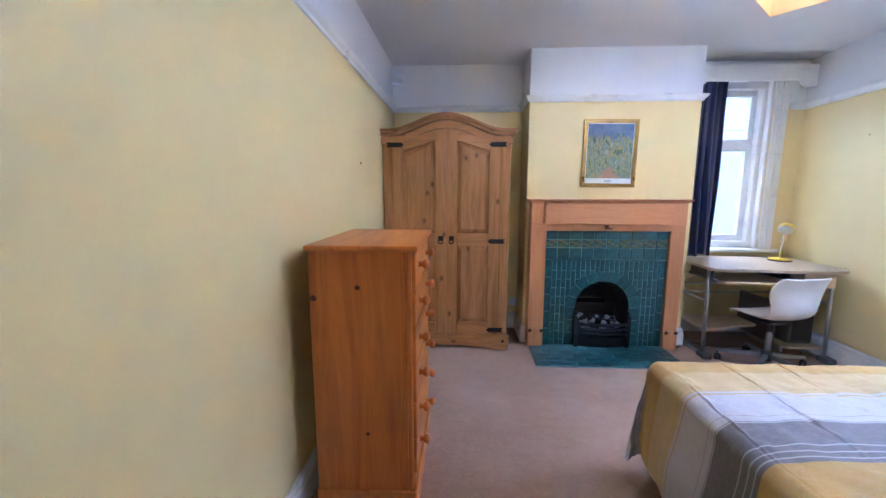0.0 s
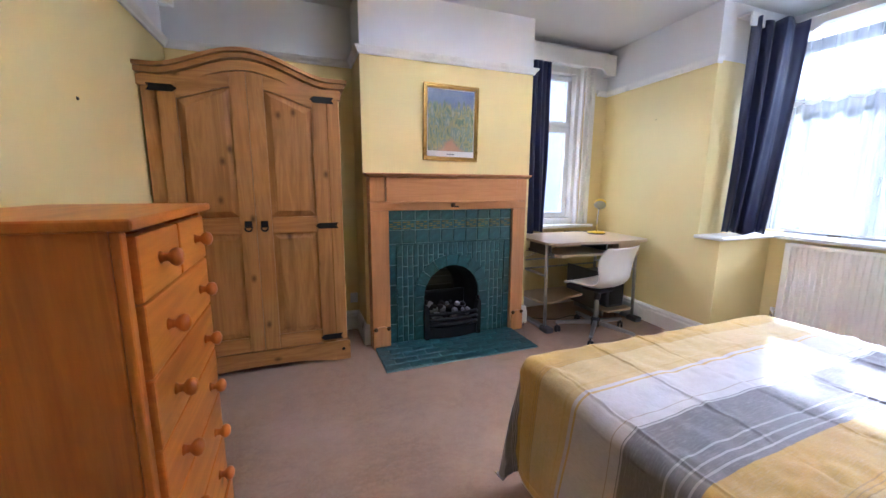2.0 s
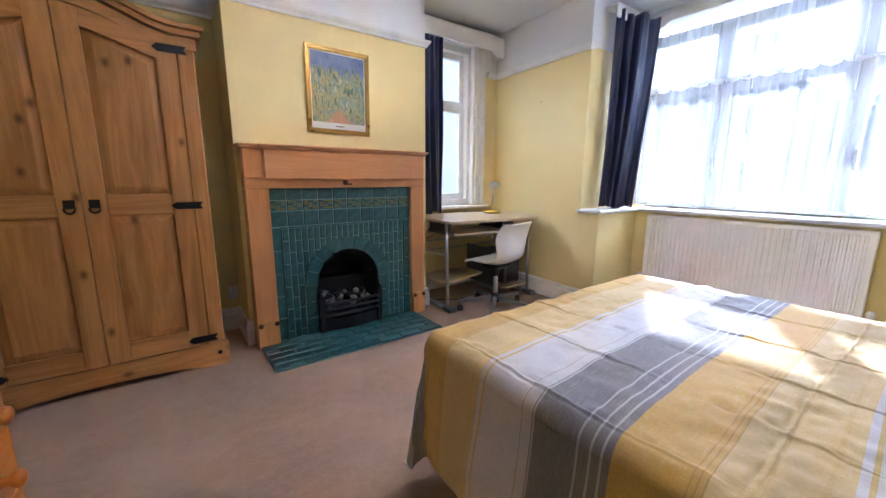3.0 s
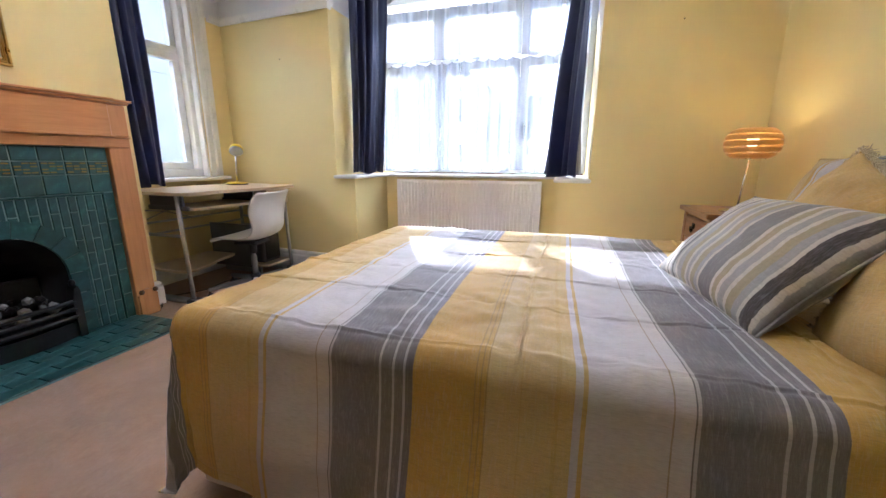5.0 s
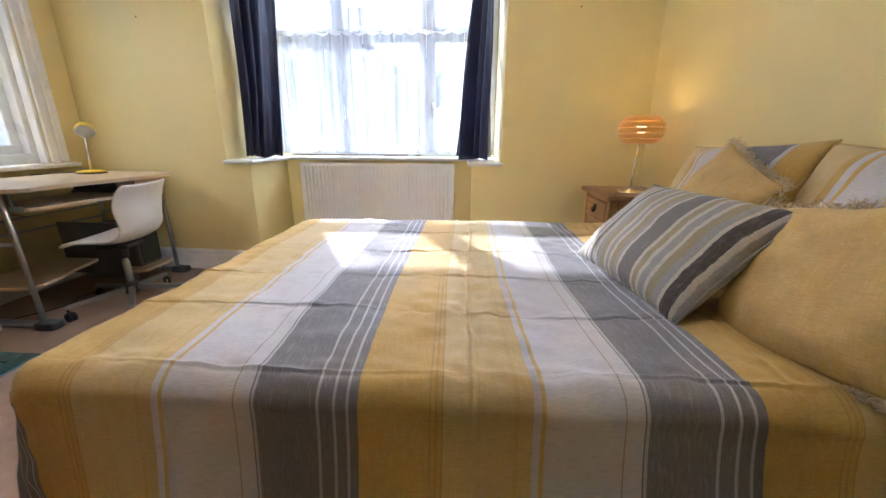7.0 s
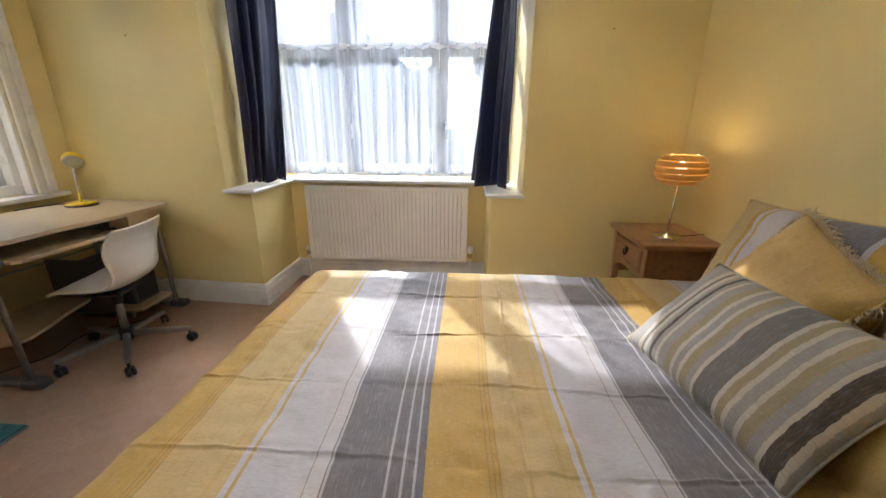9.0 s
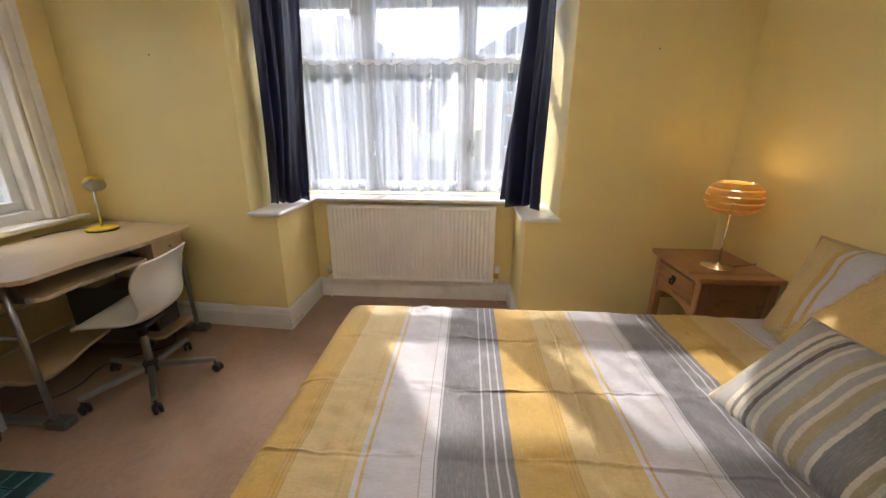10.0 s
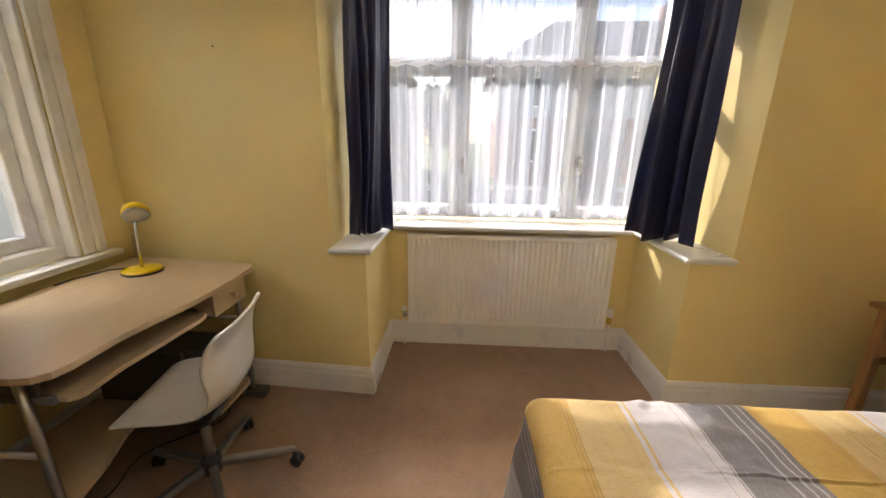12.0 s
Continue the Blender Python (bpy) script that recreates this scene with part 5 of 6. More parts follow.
def bedding():
    # local x runs towards -x of the room, so that the upper face looks to the foot of the bed
    cushion("pillow", lean(2.04, 0.145, 0.755, 68, 180, 3), 0.66, 0.42, 0.17, M_PILLOWCASE, "bed pillow in a striped white, grey and mustard case", "pillow", 2)
    cushion("pillow", lean(1.42, 0.135, 0.750, 70, 180, -2), 0.66, 0.42, 0.17, M_PILLOWCASE, "bed pillow in a striped white, grey and mustard case", "pillow", 6)
    cushion("fringed_cushion", lean(1.90, 0.275, 0.735, 62, 176, -18), 0.41, 0.39, 0.14, M_MUSTARD, "mustard slub cushion with a frayed cream fringe", "cushion", 11, 5)
    cushion("fringed_cushion", lean(1.24, 0.385, 0.705, 60, 184, 14), 0.50, 0.36, 0.15, M_MUSTARD, "mustard slub cushion with a frayed cream fringe", "cushion", 17, 5)
    cushion("striped_cushion", lean(1.64, 0.535, 0.690, 44, 186, 1), 0.56, 0.36, 0.15, M_CUSHION, "oblong cushion with ragged grey, sand and black stripes", "cushion", 23, crumple=0.007)


# ---- bedside ----
def nightstand():
    s = thing("nightstand", "small waxed pine bedside table with one drawer", "bedside table")
    X0, X1, Y0, Y1 = 2.572, 2.990, 0.0, 0.348
    bm = bmesh.new()
    box(bm, X0 - 0.022, Y0 - 0.008, 0.655, X1 + 0.022, Y1 + 0.022, 0.680, 0.007, segments=3)
    part("top", bm, M_STAND, s)
    for x in (X0, X1 - 0.042):
        for y in (Y0, Y1 - 0.042):
            bm = bmesh.new()
            box(bm, x, y, 0.0, x + 0.042, y + 0.042, 0.654, 0.005)
            part("leg", bm, M_STAND_V, s)
    for x in (X0 + 0.008, X1 - 0.024):
        bm = bmesh.new()
        box(bm, x, Y0 + 0.043, 0.40, x + 0.016, Y1 - 0.043, 0.654, 0.002)
        part("side_rail", bm, M_STAND, s)
    bm = bmesh.new()
    box(bm, X0 + 0.043, Y0 + 0.01, 0.47, X1 - 0.043, Y0 + 0.026, 0.654)
    part("back_rail", bm, M_STAND, s)
    bm = bmesh.new()
    box(bm, X0 + 0.043, Y1 - 0.022, 0.635, X1 - 0.043, Y1 - 0.006, 0.654, 0.002)
    part("front_rail", bm, M_STAND, s)
    bm = bmesh.new()
    a, b = X0 + 0.043, X1 - 0.043
    pts = [(a, 0.508), (a, 0.440)] + [(a + (b - a) * i / 12, 0.440 + 0.048 * math.sin(math.pi * i / 12) ** 0.5) for i in range(1, 12)] + [(b, 0.440), (b, 0.508)]
    plate(bm, pts, Y1 - 0.022, Y1 - 0.008)
    part("apron", bm, M_STAND, s)
    bm = bmesh.new()
    box(bm, a + 0.004, Y1 - 0.018, 0.514, b - 0.004, Y1 + 0.002, 0.630, 0.004)
    d = part("drawer_front", bm, M_STAND, s)
    bm = bmesh.new()
    framed(bm, "y", Y1 + 0.002, Y1 + 0.006, a + 0.010, 0.520, b - 0.010, 0.624, 0.010, 0.002)
    part("moulding", bm, M_STAND, d)
    bm = bmesh.new()
    xc = (a + b) / 2
    box(bm, xc - 0.016, Y1 + 0.002, 0.575, xc + 0.016, Y1 + 0.007, 0.603, 0.005)
    tube(bm, [(xc + 0.017 * math.cos(t), Y1 + 0.013, 0.578 + 0.019 * math.sin(t)) for t in [math.pi * k / 10 for k in range(-11, 2)]], 0.0048, 8)
    part("handle", bm, M_IRON, d, "black iron drop handle")
    bm = bmesh.new()
    box(bm, a + 0.01, Y0 + 0.03, 0.516, b - 0.01, Y1 - 0.023, 0.60)
    part("drawer_box", bm, M_STAND, d)


def table_lamp():
    t = thing("table_lamp", "lit table lamp with amber slatted globe on a chrome stem", "table lamp")
    bx, by = 2.718, 0.196
    sx, sy, sz = 2.768, 0.160, 1.010
    bm = bmesh.new()
    lathe(bm, [(0.072, 0.681), (0.074, 0.684), (0.070, 0.688), (0.012, 0.692), (0.009, 0.70)], (bx, by, 0), "z", 28)
    part("base", bm, M_CHROME, t, "round chrome base")
    bm = bmesh.new()
    tube(bm, [(bx, by, 0.69), (sx, sy, 0.955)], 0.005, 10)
    part("stem", bm, M_CHROME, t)
    bm = bmesh.new()
    lathe(bm, [(0.010, 0.94), (0.016, 0.955), (0.016, 0.985), (0.010, 0.99)], (sx, sy, 0), "z", 14)
    part("lamp_holder", bm, M_CHROME, t)
    bm = bmesh.new()
    lathe(bm, [(0.010, 0.990), (0.022, 1.005), (0.026, 1.022), (0.020, 1.040), (0.004, 1.048)], (sx, sy, 0), "z", 16)
    part("bulb", bm, M_BULB, t, "glowing bulb")
    # shade: wide curved slats with open slots between
    R, hh = 0.116, 0.074
    n = 5
    for k in range(n):
        z0 = -hh + 2 * hh * k / n + 0.0028
        z1 = -hh + 2 * hh * (k + 1) / n - 0.0028
        prof = []
        for q in range(6):
            z = z0 + (z1 - z0) * q / 5
            rr = R * (1 - abs(z / (hh * 1.16)) ** 2.6) ** 0.5
            prof.append((rr, sz + z))
        bm = bmesh.new()
        sides = 40
        rings = []
        for rr, z in prof:
            rings.append([bm.verts.new((sx + rr * math.cos(2 * math.pi * j / sides), sy + rr * math.sin(2 * math.pi * j / sides), z)) for j in range(sides)])
        for a, b in zip(rings, rings[1:]):
            for j in range(sides):
                bm.faces.new((a[j], a[(j + 1) % sides], b[(j + 1) % sides], b[j]))
        sl = part("slat", bm, M_SLAT, t, "amber slat" if k == 0 else "", True)
        so = sl.modifiers.new("thickness", "SOLIDIFY")
        so.thickness = 0.002
    for j in range(3):
        bm = bmesh.new()
        a = 2 * math.pi * j / 3 + 0.4
        pts = []
        for q in range(9):
            z = -hh + 2 * hh * q / 8
            rr = R * (1 - abs(z / (hh * 1.16)) ** 2.6) ** 0.5 - 0.006
            pts.append((sx + rr * math.cos(a), sy + rr * math.sin(a), sz + z))
        tube(bm, pts, 0.002, 6)
        part("rib", bm, M_CHROME, t)
    bm = bmesh.new()
    tube(bm, [(bx, by - 0.07, 0.684), (bx + 0.02, by - 0.15, 0.684), (bx + 0.05, -0.015, 0.684), (bx + 0.06, -0.022, 0.60), (bx + 0.06, -0.025, 0.30)], 0.0018, 6)
    part("flex", bm, M_BLACK, t)


# ---- desk ----
def desk():
    d = thing("desk", "beech laminate computer desk on grey steel legs", "desk")
    TOP = 0.727
    front = [(2.172, 3.34), (2.168, 3.26), (2.178, 3.215), (2.205, 3.186), (2.245, 3.174), (2.31, 3.176), (2.40, 3.178), (2.50, 3.162), (2.62, 3.140), (2.76, 3.126),
             (2.90, 3.124), (3.03, 3.130), (3.085, 3.138), (3.112, 3.155), (3.122, 3.19)]
    outline = front + [(3.150, 3.47), (3.165, 3.62), (3.165, 3.795), (2.172, 3.795)]
    bm = bmesh.new()
    fs = plate(bm, outline, TOP - 0.020, TOP, "z", 1)
    for f in fs:
        if abs(f.normal.z) > 0.9:
            f.material_index = 0
    part("desktop", bm, [M_BEECH, M_EDGE], d, "pale beech desktop with a curved front")
    bm = bmesh.new()
    fs = plate(bm, [(2.235, 3.200), (2.26, 3.176), (2.40, 3.180), (2.56, 3.166), (2.72, 3.155), (2.765, 3.165), (2.778, 3.20), (2.778, 3.52), (2.235, 3.52)], 0.612, 0.628, "z", 1)
    for f in fs:
        if abs(f.normal.z) > 0.9:
            f.material_index = 0
    tray = part("keyboard_tray", bm, [M_BEECH, M_EDGE], d, "sliding keyboard tray")
    for x in (2.222, 2.782):
        bm = bmesh.new()
        box(bm, x - 0.008, 3.22, 0.612, x + 0.008, 3.56, 0.640, 0.003)
        box(bm, x - 0.006, 3.26, 0.641, x + 0.006, 3.54, TOP - 0.021)
        part("runner", bm, M_GREYPLASTIC, tray)
    bm = bmesh.new()
    box(bm, 2.806, 3.170, 0.600, 3.020, 3.58, TOP - 0.021, 0.003)
    dr = part("drawer_case", bm, M_EDGE, d)
    bm = bmesh.new()
    box(bm, 2.798, 3.150, 0.594, 3.026, 3.1695, TOP - 0.024, 0.003)
    part("drawer_front", bm, M_BEECH, dr)
    bm = bmesh.new()
    lathe(bm, [(0.008, 3.150), (0.006, 3.143), (0.013, 3.136), (0.012, 3.130), (0.003, 3.128)], (2.920, 0, 0.650), "y", 14)
    part("knob", bm, M_BEECH, dr)
    # steel end frames: slanting front leg, rear leg, foot bar
    for x, yf in ((2.205, 3.27), (3.085, 3.22)):
        bm = bmesh.new()
        tube(bm, [(x, yf + 0.02, TOP - 0.021), (x, yf + 0.01, 0.36), (x, yf, 0.04)], 0.0130, 12)
        part("front_leg", bm, M_STEEL, d)
        bm = bmesh.new()
        tube(bm, [(x, 3.70, TOP - 0.021), (x, 3.71, 0.04)], 0.0130, 12)
        part("rear_leg", bm, M_STEEL, d)
        bm = bmesh.new()
        box(bm, x - 0.022, yf - 0.045, 0.008, x + 0.022, 3.76, 0.036, 0.010, segments=2)
        ft = part("foot_bar", bm, M_STEEL, d)
        bm = bmesh.new()
        box(bm, x - 0.034, yf - 0.075, 0.0, x + 0.034, yf + 0.03, 0.042, 0.012, segments=2)
        part("foot_cap", bm, M_GREYPLASTIC, ft, "dark plastic foot cap")
        bm = bmesh.new()
        tube(bm, [(x, yf + 0.02, 0.45), (x, 3.70, 0.45)], 0.010, 10)
        part("side_rail", bm, M_STEEL, d)
    for z0, z1 in ((0.42, 0.42), (0.50, 0.50)):
        bm = bmesh.new()
        tube(bm, [(2.205, 3.705, z0), (3.085, 3.705, z1)], 0.007, 8)
        part("back_rail", bm, M_STEEL, d)
    for k in (0, 1):
        bm = bmesh.new()
        a, b = ((2.205, 0.60), (2.62, 0.50)) if k else ((2.205, 0.50), (2.62, 0.60))
        tube(bm, [(a[0], 3.70, a[1]), ((a[0] + b[0]) / 2, 3.695, (a[1] + b[1]) / 2 + 0.02), (b[0], 3.70, b[1])], 0.005, 8)
        part("brace", bm, M_CHROME, d)
    # low shelf with a curved front, and the computer shelf
    bm = bmesh.new()
    fs = plate(bm, [(2.225, 3.40), (2.25, 3.345), (2.30, 3.33), (2.42, 3.36), (2.55, 3.41), (2.70, 3.44), (2.74, 3.46), (2.74, 3.72), (2.225, 3.72)], 0.192, 0.208, "z", 1)
    for f in fs:
        if abs(f.normal.z) > 0.9:
            f.material_index = 0
    part("low_shelf", bm, [M_BEECH, M_EDGE], d)
    bm = bmesh.new()
    fs = plate(bm, [(2.78, 3.24), (2.80, 3.205), (3.04, 3.20), (3.065, 3.22), (3.065, 3.70), (2.78, 3.70)], 0.100, 0.116, "z", 1)
    for f in fs:
        if abs(f.normal.z) > 0.9:
            f.material_index = 0
    part("computer_shelf", bm, [M_BEECH, M_EDGE], d)
    for x in (2.83, 3.02):
        bm = bmesh.new()
        box(bm, x - 0.012, 3.30, 0.037, x + 0.012, 3.66, 0.0995, 0.003)
        part("shelf_bearer", bm, M_STEEL, d)
    for x in (2.76,):
        bm = bmesh.new()
        box(bm, x - 0.007, 3.30, 0.10, x + 0.007, 3.70, 0.44, 0.003)
        part("side_plate", bm, M_GREYPLASTIC, d, "dark grey shelf side plate")


def storage_case():
    """Dark grey case standing on the low computer shelf."""
    t = thing("storage_case", "dark grey plastic case on the low desk shelf", "case")
    bm = bmesh.new()
    box(bm, 2.84, 3.27, 0.117, 3.03, 3.62, 0.40, 0.02, segments=3)
    part("body", bm, M_GREYPLASTIC, t)
    bm = bmesh.new()
    box(bm, 2.86, 3.264, 0.14, 3.01, 3.2695, 0.37, 0.002)
    part("front_panel", bm, M_BLACK, t)


def desk_lamp():
    t = thing("desk_lamp", "small desk lamp with yellow base and dome head", "desk lamp")
    x, y, z = 2.955, 3.575, 0.7275
    bm = bmesh.new()
    lathe(bm, [(0.078, 0.0), (0.080, 0.004), (0.079, 0.009)], (x, y, z), "z", 28)
    part("base_rim", bm, M_BLACK, t)
    bm = bmesh.new()
    lathe(bm, [(0.078, 0.0095), (0.076, 0.017), (0.055, 0.021), (0.010, 0.023)], (x, y, z), "z", 28)
    part("base", bm, M_YELLOWPLASTIC, t, "round yellow base")
    bm = bmesh.new()
    tube(bm, [(x, y, z + 0.02), (x + 0.003, y, z + 0.12), (x - 0.006, y - 0.020, z + 0.245)], 0.0065, 10)
    part("stem", bm, M_CHROME, t)
    ax = Matrix.Translation((x - 0.008, y - 0.032, z + 0.268)) @ Vector((-0.57, -0.50, -0.65)).to_track_quat("-Z", "Y").to_matrix().to_4x4()
    bm = bmesh.new()
    lathe(bm, [(0.052, -0.004), (0.053, 0.006), (0.047, 0.028), (0.030, 0.045), (0.004, 0.052)], (0, 0, 0), "z", 24)
    bm.transform(ax)
    part("head", bm, M_YELLOWPLASTIC, t, "yellow dome head")
    bm = bmesh.new()
    lathe(bm, [(0.010, -0.016), (0.040, -0.014), (0.051, -0.006), (0.050, -0.0045)], (0, 0, 0), "z", 24)
    bm.transform(ax)
    part("reflector", bm, M_STEEL, t, "grey underside")
    bm = bmesh.new()
    tube(bm, [(x + 0.06, y + 0.05, z + 0.004), (x + 0.0, y + 0.16, z + 0.004), (x - 0.12, y + 0.205, z + 0.004), (x - 0.20, y + 0.208, z + 0.004)], 0.003, 6)
    part("flex", bm, M_BLACK, t)


# ---- swivel chair ----
def swivel_chair():
    c = thing("swivel_chair", "white moulded plastic swivel chair on five grey castor arms", "chair", pose(2.540, 3.075, 0, 0, 0, 9) @ Matrix.Scale(0.95, 4))
    # shell: rows of (forward, height, half width, edge lift) from the front lip to the top of the back
    rows = [(0.215, 0.412, 0.185, 0.000), (0.205, 0.430, 0.205, 0.002), (0.155, 0.443, 0.220, 0.006), (0.07, 0.438, 0.224, 0.014), (-0.03, 0.428, 0.222, 0.022),
            (-0.11, 0.426, 0.214, 0.030), (-0.170, 0.440, 0.200, 0.040), (-0.208, 0.476, 0.190, 0.050), (-0.222, 0.522, 0.186, 0.054), (-0.218, 0.568, 0.196, 0.050),
            (-0.208, 0.610, 0.212, 0.042), (-0.208, 0.658, 0.218, 0.034), (-0.222, 0.704, 0.212, 0.026), (-0.242, 0.740, 0.200, 0.018), (-0.254, 0.757, 0.184, 0.012)]
    bm = bmesh.new()
    nu = 22
    grid = []
    for k, (f, z, hw, lift) in enumerate(rows):
        a, b = rows[max(0, k - 1)], rows[min(len(rows) - 1, k + 1)]
        d = Vector((b[0] - a[0], b[1] - a[1])).normalized()
        nf, nz = d.y, -d.x     # towards the sitter
        if nz < 0 and k < 7:
            nf, nz = -nf, -nz
        row = []
        for i in range(nu + 1):
            u = -1 + 2 * i / nu
            e = abs(u) ** 3 * lift
            row.append(bm.verts.new((u * hw * (0.97 if k < 7 else 1.03) + 0.056, (1.0 if f > 0 else 0.83) * f + 0.026 + nf * e, z - (0.016 if k < 6 else 0.006) + nz * e)))
        grid.append(row)
    for k in range(len(rows) - 1):
        for i in range(nu):
            bm.faces.new((grid[k][i], grid[k][i + 1], grid[k + 1][i + 1], grid[k + 1][i]))
    bmesh.ops.recalc_face_normals(bm, faces=bm.faces)
    sh = part("seat_shell", bm, M_SHELL, c, "one-piece white plastic seat and back", True)
    so = sh.modifiers.new("thickness", "SOLIDIFY")
    so.thickness, so.offset = 0.014, 0
    su = sh.modifiers.new("round", "SUBSURF")
    su.levels = su.render_levels = 1
    bm = bmesh.new()
    box(bm, -0.09, -0.09, 0.376, 0.09, 0.09, 0.400, 0.010)
    part("seat_mount", bm, M_BLACK, c)
    bm = bmesh.new()
    lathe(bm, [(0.020, 0.14), (0.020, 0.28), (0.014, 0.285), (0.014, 0.396)], (0, 0, 0), "z", 18)
    part("gas_column", bm, M_STEEL, c)
    bm = bmesh.new()
    lathe(bm, [(0.020, 0.30), (0.026, 0.31), (0.026, 0.36), (0.018, 0.394)], (0, 0, 0), "z", 18)
    part("collar", bm, M_BLACK, c)
    bm = bmesh.new()
    tube(bm, [(0.02, 0.0, 0.385), (0.16, 0.02, 0.375), (0.20, 0.03, 0.372)], 0.006, 8)
    part("height_lever", bm, M_BLACK, c)
    bm = bmesh.new()
    lathe(bm, [(0.030, 0.070), (0.038, 0.080), (0.038, 0.130), (0.028, 0.148)], (0, 0, 0), "z", 20)
    part("hub", bm, M_BLACK, c)
    for k in range(5):
        a = radians(-3.5 + 72 * k)
        ux, uy = math.cos(a), math.sin(a)
        bm = bmesh.new()
        p0, p1 = Vector((0.034 * ux, 0.034 * uy, 0.108)), Vector((0.316 * ux, 0.316 * uy, 0.082))
        sd = Vector((-uy, ux, 0))
        vs = []
        for p, hw, hh in ((p0, 0.017, 0.017), (p1, 0.013, 0.011)):
            vs.append([bm.verts.new(p + sd * i * hw + Vector((0, 0, j * hh))) for i, j in ((-1, -1), (1, -1), (1, 1), (-1, 1))])
        for i in range(4):
            bm.faces.new((vs[0][i], vs[0][(i + 1) % 4], vs[1][(i + 1) % 4], vs[1][i]))
        bm.faces.new(vs[0][::-1])
        bm.faces.new(vs[1])
        bmesh.ops.recalc_face_normals(bm, faces=bm.faces)
        bmesh.ops.bevel(bm, geom=list(bm.edges), offset=0.004, segments=2, affect="EDGES")
        arm = part("arm", bm, M_STEEL, c)
        cpos = Vector((0.308 * ux, 0.308 * uy, 0.0))
        roll = a + radians((40, -60, 110, 15, -30)[k])
        wx, wy = math.cos(roll), math.sin(roll)
        bm = bmesh.new()
        tube(bm, [cpos + Vector((0, 0, 0.085)), cpos + Vector((0, 0, 0.055))], 0.006, 8)
        cas = part("castor", bm, M_BLACK, arm)
        bm = bmesh.new()
        for off in (-0.013, 0.013):
            base = cpos + Vector((wx * 0.012, wy * 0.012, 0.027)) + Vector((-wy, wx, 0)) * off
            lathe(bm, [(0.020, -0.008), (0.026, -0.005), (0.0265, 0.005), (0.020, 0.008)], (0, 0, 0), "x", 18)
            new_vs = [v for v in bm.verts if not v.tag]
            m = Matrix.Translation(base) @ Matrix.Rotation(roll + math.pi / 2, 4, "Z")
            bmesh.ops.transform(bm, matrix=m, verts=new_vs)
            for v in bm.verts:
                v.tag = True
        hood = cpos + Vector((wx * 0.010, wy * 0.010, 0.048))
        bmesh.ops.create_uvsphere(bm, u_segments=12, v_segments=6, radius=0.018, matrix=Matrix.Translation(hood) @ Matrix.Diagonal((1, 1, 0.6, 1)))
        part("castor_wheel", bm, M_BLACK, arm)


